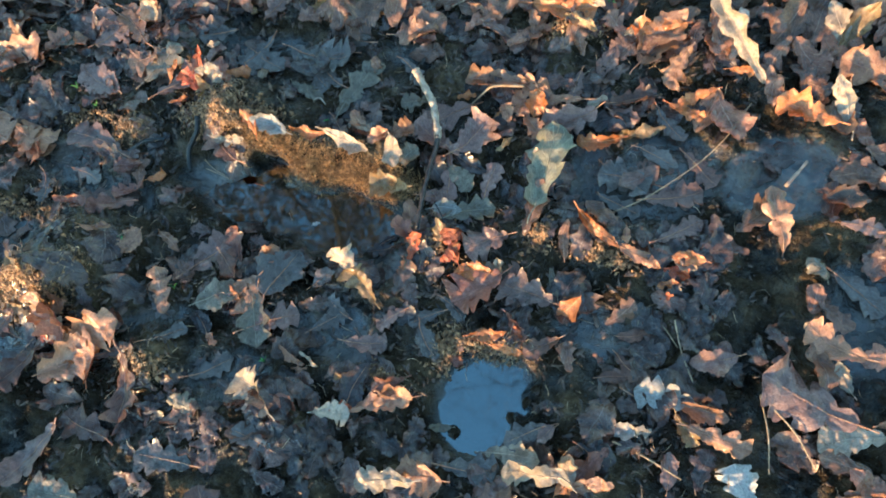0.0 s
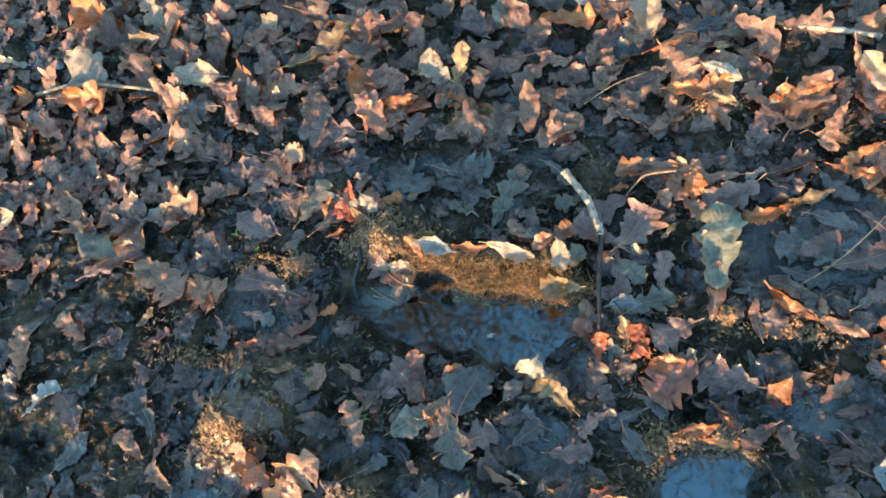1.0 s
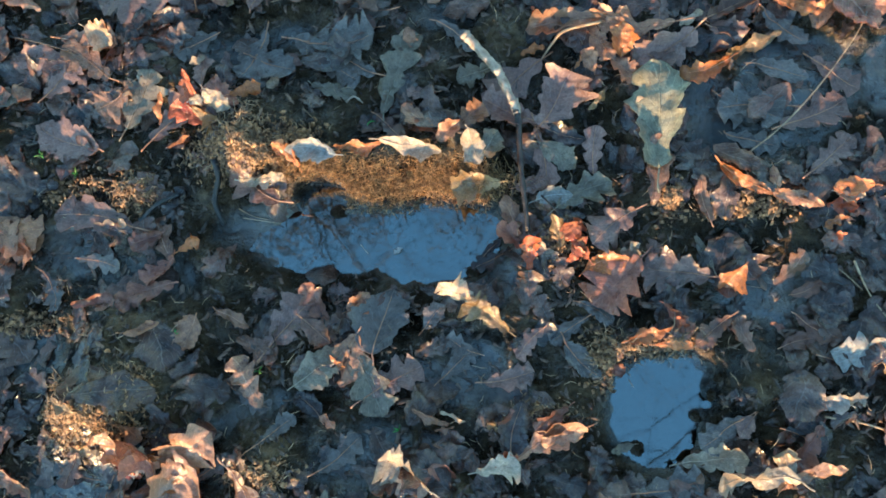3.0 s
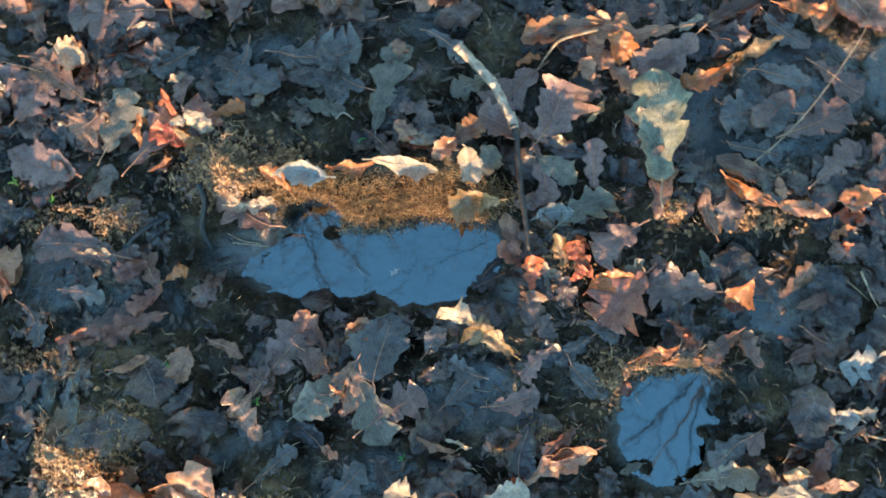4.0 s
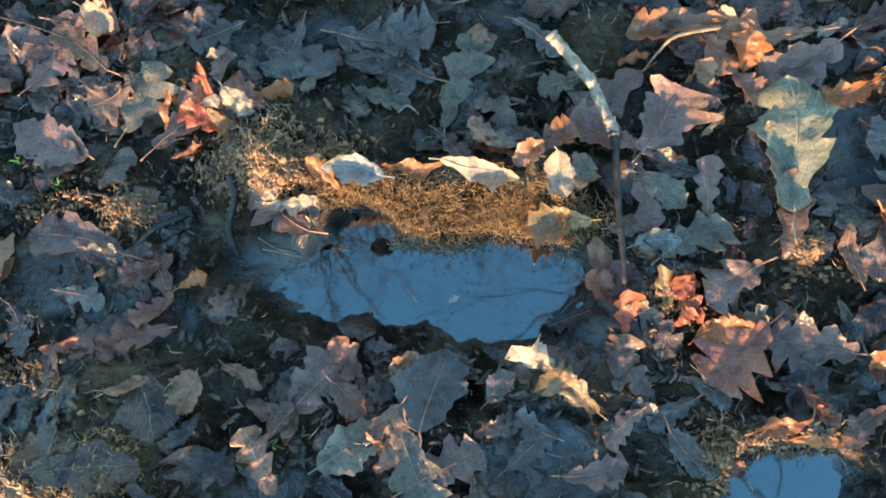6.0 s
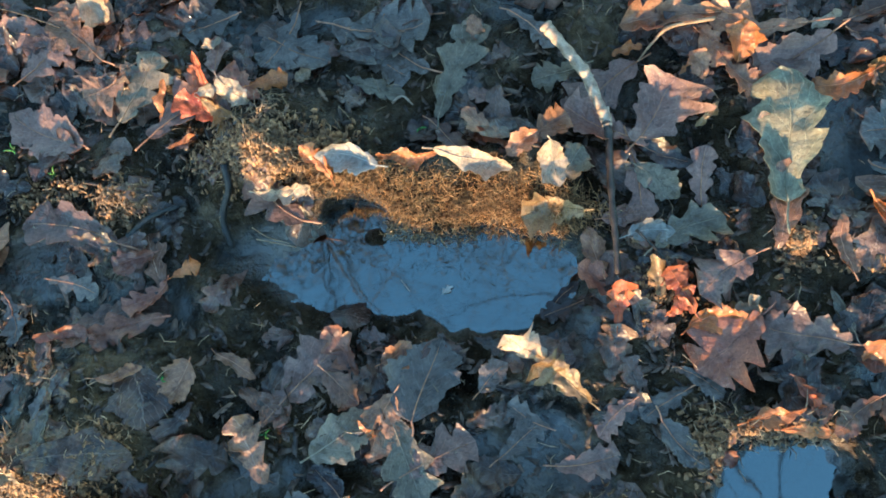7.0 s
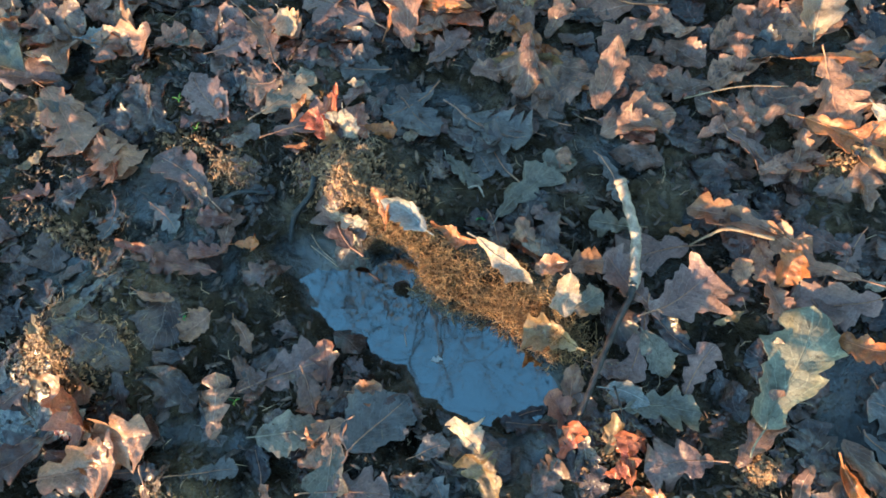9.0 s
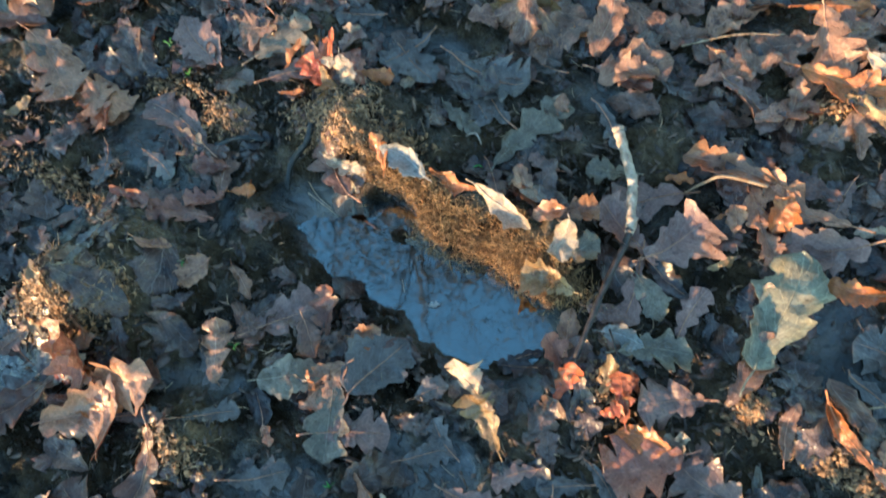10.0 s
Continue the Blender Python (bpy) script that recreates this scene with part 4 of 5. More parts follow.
leaf("oak", "tan", 0.163, -0.206, 0.125, -0.228, 0.45, lean=25, lift=0.01)
leaf("oval", "olive", 0.218, -0.229, 0.193, -0.233, 0.35, lift=0.002)
leaf("oak", "cream", -0.134, 0.398, -0.186, 0.446, 0.5, lean=35, lift=0.016)
leaf("oak", "gold", -0.128, 0.394, -0.126, 0.456, 0.45, lean=42, lift=0.016)
leaf("oval", "cream", 0.170, 0.480, 0.159, 0.539, 0.85, lean=45, lift=0.02)
leaf("oak", "tan", 0.184, 0.423, 0.225, 0.382, 0.8, lean=28, lift=0.014)
leaf("oval", "cream", 0.243, 0.393, 0.291, 0.377, 0.4, lean=40, lift=0.014)
leaf("oak", "grey", 0.231, 0.477, 0.273, 0.502, 0.7, lift=0.006)
leaf("oak", "mauve", 0.132, 0.333, 0.192, 0.298, 0.6, lift=0.008)
leaf("oak", "mauve", 0.006, 0.292, 0.067, 0.289, 0.5, lift=0.01)
leaf("oak", "mauve", -0.291, 0.315, -0.393, 0.311, 0.6, lean=7, lift=0.010)
leaf("oak", "orange", -0.274, 0.308, -0.274, 0.367, 0.28, lean=25, lift=0.012)
leaf("oval", "orange", -0.265, 0.364, -0.191, 0.364, 0.25, lean=40, lift=0.016)
leaf("oak", "mauve", -0.200, 0.287, -0.187, 0.344, 0.7, lift=0.008)
leaf("oak", "tan", -0.642, 0.157, -0.538, 0.168, 0.45, lean=18, lift=0.012)
leaf("oval", "cream", -0.397, 0.274, -0.371, 0.258, 0.8, lean=45, lift=0.028)
leaf("oak", "tan", -0.377, 0.217, -0.438, 0.255, 0.7, lean=-2, lift=0.01)
leaf("oak", "mauve", -0.456, 0.196, -0.421, 0.240, 0.7, lean=-4, lift=0.003)
leaf("oak", "tan", -0.348, 0.205, -0.392, 0.176, 0.85, lean=-2, lift=0.006)
leaf("oak", "olive", -0.354, 0.153, -0.323, 0.219, 0.75, lean=-2, lift=0.005)
leaf("oval", "mauve", -0.391, 0.125, -0.472, 0.164, 0.55, lean=-2, lift=0.004)
leaf("oak", "mauve", -0.312, 0.130, -0.268, 0.194, 0.55, lean=-2, lift=0.01)
leaf("scrap", "orange", -0.308, 0.148, -0.303, 0.184, 0.3, lean=45, lift=0.014)
leaf("oval", "red", -0.266, 0.168, -0.267, 0.208, 0.24, lean=28, lift=0.024, curl=0.5)
leaf("oak", "red", -0.255, 0.148, -0.289, 0.168, 0.7, lean=30, lift=0.016)
leaf("oval", "mauve", -0.255, 0.197, -0.261, 0.233, 0.8, lean=8, lift=0.008)
leaf("scrap", "cream", -0.273, 0.223, -0.255, 0.231, 0.6, lean=45, lift=0.02)
leaf("oval", "white", -0.265, 0.173, -0.249, 0.173, 0.8, lean=52, lift=0.026)
leaf("oval", "cream", -0.235, 0.177, -0.216, 0.153, 0.7, lean=52, lift=0.02)
leaf("oak", "gold", -0.258, 0.160, -0.232, 0.144, 0.6, lean=46, lift=0.012)
leaf("oak", "redbrown", -0.210, 0.160, -0.243, 0.196, 0.6, lean=10, lift=0.008)
leaf("oak", "orange", -0.213, 0.176, -0.182, 0.187, 0.55, lean=42, lift=0.014)
leaf("oval", "cream", -0.179, 0.190, -0.164, 0.197, 0.6, lean=45, lift=0.012)
leaf("oval", "white", -0.093, 0.096, -0.141, 0.104, 0.5, lean=44, lift=0.022, curl=0.4)
leaf("oak", "mauve", -0.345, 0.030, -0.444, 0.053, 0.5, lean=-5, lift=0.003)
leaf("oak", "redbrown", -0.307, 0.024, -0.342, 0.006, 0.7, lean=14, lift=0.008)
leaf("oak", "orange", -0.283, 0.002, -0.258, 0.011, 0.6, lean=26, lift=0.01)
leaf("oval", "orange", 0.228, 0.197, 0.234, 0.230, 0.8, lean=40, lift=0.022)
leaf("oval", "pink", 0.200, 0.182, 0.187, 0.206, 0.65, lean=14, lift=0.014)
leaf("oak", "mauve", 0.307, 0.223, 0.253, 0.173, 0.75, lean=6, lift=0.014)
leaf("oak", "tan", 0.217, 0.201, 0.250, 0.173, 0.7, lean=4, lift=0.008)
leaf("oak", "orange", 0.347, 0.189, 0.297, 0.174, 0.5, lean=30, lift=0.012)
leaf("oak", "mauve", 0.132, 0.124, 0.174, 0.178, 0.85, lean=7, lift=0.01)
leaf("oak", "mauve", 0.134, 0.131, 0.072, 0.152, 0.7, lean=4, lift=0.006)
leaf("oak", "olive", 0.093, 0.192, 0.045, 0.186, 0.5, lean=8, lift=0.006)
leaf("oak", "tan", 0.044, 0.123, 0.073, 0.145, 0.6, lean=26, lift=0.02)
leaf("oval", "pink", 0.024, 0.105, 0.048, 0.123, 0.6, lean=30, lift=0.016)
leaf("oval", "cream", 0.057, 0.113, 0.069, 0.077, 0.6, lean=42, lift=0.018)
leaf("oak", "gold", 0.086, 0.066, 0.039, 0.058, 0.65, lean=45, lift=0.012)
leaf("oval", "olive", 0.070, 0.089, 0.090, 0.114, 0.85, lean=8, lift=0.01)
leaf("oak", "mauve", 0.193, 0.066, 0.199, 0.118, 0.55, lean=3, lift=0.004)
leaf("oval", "olive", 0.137, 0.102, 0.172, 0.072, 0.55, lean=6, lift=0.005)
leaf("oval", "white", 0.128, 0.037, 0.166, 0.043, 0.5, lean=14, lift=0.01)
leaf("oval", "mauve", 0.106, 0.055, 0.143, 0.059, 0.5, lean=6, lift=0.006)
leaf("oak", "olive", 0.151, 0.028, 0.206, 0.057, 0.6, lean=8, lift=0.006)
leaf("oval", "dark", 0.135, 0.119, 0.185, 0.107, 0.35, lean=4, lift=0.006)
leaf("oval", "orange", 0.317, 0.068, 0.367, 0.034, 0.26, lean=40, lift=0.014, curl=0.8)
leaf("oval", "pink", 0.372, 0.034, 0.423, 0.014, 0.3, lean=16, lift=0.01)
leaf("oak", "redbrown", 0.233, -0.030, 0.183, -0.077, 0.85, lean=8, lift=0.012)
leaf("oval", "orange", 0.180, -0.040, 0.220, -0.024, 0.5, lean=42, lift=0.022)
leaf("oak", "red", 0.176, -0.028, 0.156, 0.008, 0.55, lean=30, lift=0.014)
leaf("oak", "mauve", 0.231, 0.021, 0.187, -0.014, 0.8, lean=10, lift=0.012)
leaf("oak", "redbrown", 0.128, -0.012, 0.084, 0.010, 0.45, lean=22, lift=0.01)
leaf("oak", "cream", 0.052, -0.075, 0.024, -0.048, 0.9, lean=50, lift=0.026)
leaf("oak", "gold", 0.085, -0.101, 0.047, -0.069, 0.6, lean=42, lift=0.018)
leaf("oak", "mauve", 0.302, -0.057, 0.240, -0.036, 0.75, lean=4, lift=0.006)
leaf("oval", "orange", 0.338, -0.040, 0.316, -0.068, 0.55, lean=52, lift=0.014)
leaf("oval", "dark", 0.089, -0.239, 0.100, -0.179, 0.5, lean=6, lift=0.008)
leaf("oak", "redbrown", 0.147, -0.185, 0.117, -0.211, 0.6, lean=12, lift=0.008)
leaf("oak", "cream", 0.054, -0.254, 0.095, -0.243, 0.6, lean=26, lift=0.01)
leaf("scrap", "red", 0.071, -0.247, 0.095, -0.230, 0.6, lean=40, lift=0.014)
leaf("scrap", "cream", 0.018, -0.184, 0.041, -0.198, 0.35, lean=44, lift=0.01)
leaf("oak", "mauve", -0.177, -0.122, -0.129, -0.054, 0.7, lean=-1, lift=0.006)
leaf("oak", "redbrown", -0.110, -0.084, -0.137, -0.048, 0.65, lean=24, lift=0.014)
leaf("oval", "brown", -0.133, -0.084, -0.103, -0.110, 0.6, lean=6, lift=0.006)
leaf("oval", "tan", -0.086, -0.075, -0.063, -0.058, 0.7, lean=22, lift=0.01)
leaf("oval", "grey", -0.054, -0.125, -0.039, -0.055, 0.9, lean=-6, lift=0.004)
leaf("oval", "olive", -0.146, -0.154, -0.090, -0.125, 0.6, lean=-3, lift=0.004)
leaf("scrap", "orange", -0.103, -0.125, -0.088, -0.139, 0.5, lean=42, lift=0.012)
leaf("oak", "olive", -0.076, -0.108, -0.054, -0.192, 0.5, lean=-2, lift=0.005)
leaf("oak", "mauve", -0.063, -0.174, -0.006, -0.139, 0.6, lean=-3, lift=0.005)
leaf("oak", "cream", 0.000, -0.260, -0.044, -0.229, 0.9, lean=38, lift=0.014)
leaf("oval", "tan", -0.255, -0.079, -0.280, -0.112, 0.7, lean=8, lift=0.008)
leaf("oval", "tan", -0.241, -0.070, -0.203, -0.092, 0.35, lean=12, lift=0.008)
leaf("oak", "redbrown", -0.288, -0.037, -0.350, -0.062, 0.5, lean=8, lift=0.006)
leaf("oak", "redbrown", -0.288, -0.005, -0.329, -0.030, 0.6, lean=10, lift=0.008)
leaf("oak", "tan", -0.304, -0.245, -0.341, -0.187, 0.6, lean=54, lift=0.022)
leaf("oval", "cream", -0.340, -0.220, -0.307, -0.237, 0.7, lean=60, lift=0.02)
leaf("oak", "pink", -0.304, -0.240, -0.239, -0.202, 0.7, lean=30, lift=0.022)
leaf("scrap", "red", -0.343, -0.241, -0.317, -0.249, 0.5, lean=42, lift=0.012)
leaf("oval", "olive", -0.363, -0.155, -0.350, -0.122, 0.4, lean=16, lift=0.012)

# ---- twigs, stems and straws ----
def stick(name, label, category, mat, knots, r0, r1, count=22, lift=0.003, sides=8, knobbly=0.12, seed=1):
    """A twig through knots (x, y, rise above the ground)."""
    rand = np.random.RandomState(seed)
    pts = spline([(x, y, max(height_at(x, y), WATER) + lift + up) for x, y, up in knots], count)
    radii = np.linspace(r0, r1, count) * (1 + knobbly * rand.normal(0, 1, count))
    verts, faces = [], []
    tube_into(verts, faces, pts, np.abs(radii), sides)
    at = np.array(pts[count // 2])
    ob = new(name, mesh_of(name, [v - at for v in verts], faces, mat))
    ob.location = at
    return tagged(ob, label, category)


# the forked twig above the puddle: pale where the bark has gone, dark and wet at its foot
twig = new("twig", None)
twig.location = (0.10, 0.13, height_at(0.10, 0.13))
tagged(twig, "bent twig with pale peeled wood and a dark wet end", "twig")
back = np.array(twig.location)


def twig_piece(name, knots, r0, r1, mat, label, seed, sides=9, count=26):
    rand = np.random.RandomState(seed)
    pts = spline([np.array((x, y, z)) - back for x, y, z in knots], count)
    radii = np.linspace(r0, r1, count) * (1 + 0.10 * rand.normal(0, 1, count))
    verts, faces = [], []
    tube_into(verts, faces, pts, np.abs(radii), sides)
    part(name, mesh_of(name, verts, faces, mat), twig, label)


twig_piece("upper_shaft", ((0.059, 0.224, 0.032), (0.071, 0.210, 0.030), (0.083, 0.196, 0.026), (0.093, 0.182, 0.024), (0.103, 0.158, 0.022), (0.110, 0.140, 0.021)),
           0.0056, 0.0044, BARK_PALE, "pale peeled wood", 4)
twig_piece("lower_shaft", ((0.109, 0.144, 0.022), (0.112, 0.125, 0.021), (0.112, 0.095, 0.023), (0.113, 0.060, 0.024), (0.115, 0.030, 0.023), (0.117, 0.002, 0.019)),
           0.0038, 0.0026, BARK_MID, "dark wet bark", 5)
twig_piece("knot", ((0.089, 0.189, 0.026), (0.092, 0.184, 0.025), (0.095, 0.179, 0.024)), 0.0058, 0.0054, BARK_PALE, "", 6, count=6)
twig_piece("knot", ((0.107, 0.150, 0.022), (0.110, 0.142, 0.021), (0.111, 0.134, 0.021)), 0.0054, 0.0048, BARK_PALE, "", 7, count=6)
twig_piece("cut_end", ((0.056, 0.228, 0.033), (0.060, 0.223, 0.032)), 0.0060, 0.0055, BARK_PALE, "broken splintered end", 8, count=4)

stick("dry_straw", "long thin pale dry grass stem on mud", "stem", STRAW, ((0.357, 0.078, 0.004), (0.388, 0.101, 0.009), (0.418, 0.129, 0.010), (0.455, 0.171, 0.010), (0.482, 0.211, 0.010), (0.505, 0.265, 0.006)), 0.0009, 0.0006, 30, 0.004, 6, 0.05)
stick("leaf_stalk", "curved pale stalk standing clear of leaves", "stem", STRAW, ((0.142, 0.202, 0.008), (0.155, 0.217, 0.016), (0.169, 0.227, 0.020), (0.209, 0.236, 0.014)), 0.0010, 0.0020, 22, 0.004, 7, 0.05, 3)
stick("dark_twig", "short dark soaked twig pressed into mud", "twig", BARK_DARK, ((-0.335, 0.038, 0), (-0.312, 0.055, 0.002), (-0.288, 0.068, 0)), 0.0034, 0.0022, 16)
stick("dark_root", "dark wet root end beside the puddle", "root", BARK_DARK, ((-0.236, 0.100, 0.004), (-0.233, 0.080, 0.004), (-0.243, 0.055, 0.002), (-0.238, 0.030, 0)), 0.0042, 0.0026, 18, seed=9)
stick("leaf_stalk", "thin brown stalk among leaves", "stem", BARK_DARK, ((-0.505, 0.274, 0.008), (-0.465, 0.262, 0.010), (-0.425, 0.250, 0.008)), 0.0014, 0.0010, 14, 0.006, 6)
stick("fallen_stick", "fallen stick, dark at one end and pale at the other", "twig", BARK_DARK, ((0.25, 0.556, 0.004), (0.285, 0.515, 0.006), (0.314, 0.484, 0.006), (0.37, 0.467, 0.006)), 0.0050, 0.0045, 18, 0.01, 8, seed=12)
stick("pale_stick", "straight pale dry stick lying on leaves", "twig", BARK_PALE, ((0.352, 0.469, 0.008), (0.41, 0.459, 0.008), (0.475, 0.449, 0.006)), 0.0042, 0.0036, 14, 0.01, 8, seed=13)
stick("pale_stick", "pale greenish straw-like stick across leaves", "twig", STRAW, ((-1.011, 0.418, 0.006), (-0.90, 0.414, 0.008), (-0.773, 0.407, 0.006), (-0.655, 0.396, 0.004)), 0.0042, 0.0026, 18, 0.01, 8, seed=14)
stick("dry_straw", "pale dry grass stem on dark mud", "stem", STRAW, ((0.404, -0.200, 0.004), (0.44, -0.207, 0.007), (0.485, -0.222, 0.006)), 0.0013, 0.0010, 14, 0.004, 6)
stick("straw", "thin brown straw on mud", "straw", STRAW, ((0.440, -0.049, 0.002), (0.450, -0.060, 0.004), (0.462, -0.073, 0.002)), 0.0009, 0.0006, 10, 0.003, 5)
stick("straw", "thin pale straw on mud", "straw", STRAW, ((0.452, -0.043, 0.003), (0.466, -0.078, 0.005), (0.482, -0.112, 0.002)), 0.0011, 0.0008, 12, 0.003, 5)
stick("straw", "pale straw lying over the water's edge", "straw", STRAW, ((-0.213, 0.037, 0.002), (-0.196, 0.034, 0.003), (-0.176, 0.031, 0.001)), 0.0007, 0.0005, 10, 0.002, 5)
stick("straw", "pale straw lying over the water's edge", "straw", STRAW, ((-0.214, 0.046, 0.003), (-0.200, 0.038, 0.003), (-0.182, 0.034, 0.001)), 0.0007, 0.0004, 10, 0.002, 5)
stick("straw", "tiny straw floating on water", "straw", STRAW, ((-0.076, 0.001, 0), (-0.067, -0.010, 0)), 0.0005, 0.0004, 6, 0.0008, 5)
stick("curled_stem", "small pale hooked stem above mud", "stem", BARK_PALE, ((-0.086, 0.167, 0.002), (-0.076, 0.171, 0.010), (-0.066, 0.164, 0.008)), 0.0014, 0.0009, 14, 0.003, 6)
stick("straw", "thin brown stalk slanting across orange leaves", "straw", BARK_DARK, ((0.133, 0.040, 0.012), (0.150, 0.018, 0.014), (0.166, -0.006, 0.012)), 0.0011, 0.0008, 12, 0.003, 5)
stick("twig", "brown bent twig among leaves", "twig", BARK_DARK, ((0.014, 0.455, 0.02), (-0.02, 0.44, 0.022), (-0.06, 0.445, 0.018)), 0.0022, 0.0016, 14, 0.006, 7, seed=21)
stick("straw", "thin greenish straw across dark leaves", "straw", STRAW, ((0.075, 0.355, 0.01), (0.12, 0.382, 0.014), (0.165, 0.405, 0.01)), 0.0010, 0.0007, 12, 0.004, 5)

stick("dry_straw", "long pale dry grass stem over leaves", "stem", STRAW, ((0.556, -0.110, 0.004), (0.593, -0.143, 0.010), (0.619, -0.176, 0.004)), 0.0012, 0.0008, 14, 0.008, 6, 0.05)
stick("dry_straw", "long pale dry grass stem over leaves", "stem", STRAW, ((0.556, -0.110, 0.004), (0.567, -0.152, 0.010), (0.574, -0.194, 0.004)), 0.0012, 0.0008, 14, 0.008, 6, 0.05)
stick("pale_stick", "short pale stick lying on wet mud", "twig", BARK_PALE, ((0.560, 0.158, 0.003), (0.573, 0.181, 0.004), (0.583, 0.199, 0.003)), 0.0026, 0.0020, 10, 0.004, 7, seed=15)

# floating speck and sunken things in the puddle
leaf("scrap", "white", -0.036, -0.012, -0.028, -0.005, 0.6, stalk=False)
leaf("oak", "dark", 0.095, -0.012, 0.055, -0.035, 0.5, lift=0.001)
leaf("oak", "dark", 0.060, -0.030, 0.085, 0.000, 0.35, lift=0.001, curl=0.8)


def clod(x, y, r, tall, seed):
    """A lump of wet soil."""
    rand = np.random.RandomState(seed)
    bm = bmesh.new()
    bmesh.ops.create_icosphere(bm, subdivisions=3, radius=1.0)
    for v in bm.verts:
        k = 1 + 0.28 * noise.noise(v.co * 1.7 + Vector((seed, 0, 0))) + 0.12 * noise.noise(v.co * 5.0)
        v.co = Vector((v.co.x * r * k * 1.3, v.co.y * r * k, v.co.z * tall * k))
    me = bpy.data.meshes.new("mud_clod")
    bm.to_mesh(me)
    bm.free()
    me.shade_smooth()
    me.materials.append(MUD)
    ob = new("mud_clod", me)
    ob.location = (x, y, max(height_at(x, y), WATER - 0.002))
    ob.rotation_euler = (0, 0, rand.uniform(0, 6))
    tagged(ob, "dark wet lump of mud", "mud clod", "mud clods")


clod(-0.102, 0.042, 0.009, 0.007, 3)
clod(0.056, -0.038, 0.008, 0.004, 4)
clod(0.300, -0.178, 0.005, 0.004, 5)
clod(0.286, -0.200, 0.006, 0.004, 6)
clod(0.309, -0.160, 0.005, 0.004, 7)
clod(0.222, -0.232, 0.008, 0.005, 8)

# small green sprouts
for x, y, seed in ((-0.283, -0.096, 1), (-0.031, -0.207, 2), (-0.465, 0.125, 3), (-0.06, 0.142, 4), (-0.42, 0.10, 5), (-0.19, -0.14, 6), (0.30, 0.40, 7)):
    rand = np.random.RandomState(seed)
    verts, faces = [], []
    for k in range(4):
        a, n = rand.uniform(0, 6.28), rand.uniform(0.004, 0.009)
        tube_into(verts, faces, spline([(0, 0, 0), (math.cos(a) * n * 0.5, math.sin(a) * n * 0.5, n * 0.7), (math.cos(a) * n, math.sin(a) * n, n * 0.8)], 6), np.linspace(0.0011, 0.0004, 6), 5)
    ob = new("green_sprout", mesh_of("green_sprout", verts, faces, GREEN))
    ob.location = (x, y, height_at(x, y) + 0.001)
    tagged(ob, "tiny bright green sprout in mud", "sprout", "green sprouts")


# ---- leaves that lie between, over and under the others ----
def bare_mud(x, y):
    """Where the path is trodden bare."""
    out = np.zeros(np.shape(x), bool)
    for cx, cy, rx, ry in ((-0.20, -0.16, 0.13, 0.06), (-0.27, 0.12, 0.12, 0.05), (-0.36, 0.06, 0.13, 0.05), (-0.33, -0.08, 0.14, 0.05), (0.06, -0.16, 0.10, 0.05),
                           (0.17, -0.10, 0.08, 0.04), (-0.10, -0.20, 0.10, 0.04), (0.40, 0.14, 0.11, 0.09), (-0.21, 0.24, 0.09, 0.05), (-0.08, 0.21, 0.08, 0.04), (0.34, -0.13, 0.07, 0.05)):
        out |= np.hypot((x - cx) / rx, (y - cy) / ry) < 1
    return out


fill = random.Random(21)
NXY = 4000
fx = np.array([fill.uniform(-1.25, 0.72) for k in range(NXY)])
fy = np.array([fill.uniform(-0.45, 0.78) for k in range(NXY)])
open_ground = (puddle_edge(fx, fy) > 0.02) & (hollow_edge(fx, fy) > 0.016)
in_pan = (pans(fx, fy) > 0.3) | bare_mud(fx, fy)
for k in range(NXY):
    if leaf_count[0] >= 440:
        break
    x, y, length = fx[k], fy[k], fill.uniform(0.035, 0.085)
    if not open_ground[k] or in_pan[k] and fill.random() < 0.85:
        continue
    if 0.22 < x < 0.33 and -0.01 < y < 0.20:
        continue
    if min(math.hypot(x - a, y - b) / (0.45 * n + 0.30 * length) for a, b, n in leaf_spots) < 1:
        continue
    a = fill.uniform(0, 2 * math.pi)
    colour = fill.choice(["mauve", "mauve", "grey", "grey", "grey", "brown", "brown", "tan", "pink", "olive", "dark", "redbrown"] if y < 0.36 else ["mauve", "tan", "tan", "pink", "brown", "orange", "grey", "olive", "cream"])
    tilt = fill.choice((0, 0, 20, 30, 40)) if y > 0.3 else fill.choice((0, 0, 0, 0, 10, 20))
    dx, dy = math.cos(a) * length / 2, math.sin(a) * length / 2
    leaf(fill.choice(("oak", "oak", "oak", "oval")), colour, x - dx, y - dy, x + dx, y + dy, fill.uniform(0.45, 0.7), lean=tilt, lift=0.001 + tilt * 0.0002, curl=fill.choice((0, 0, 0, 0.5)))


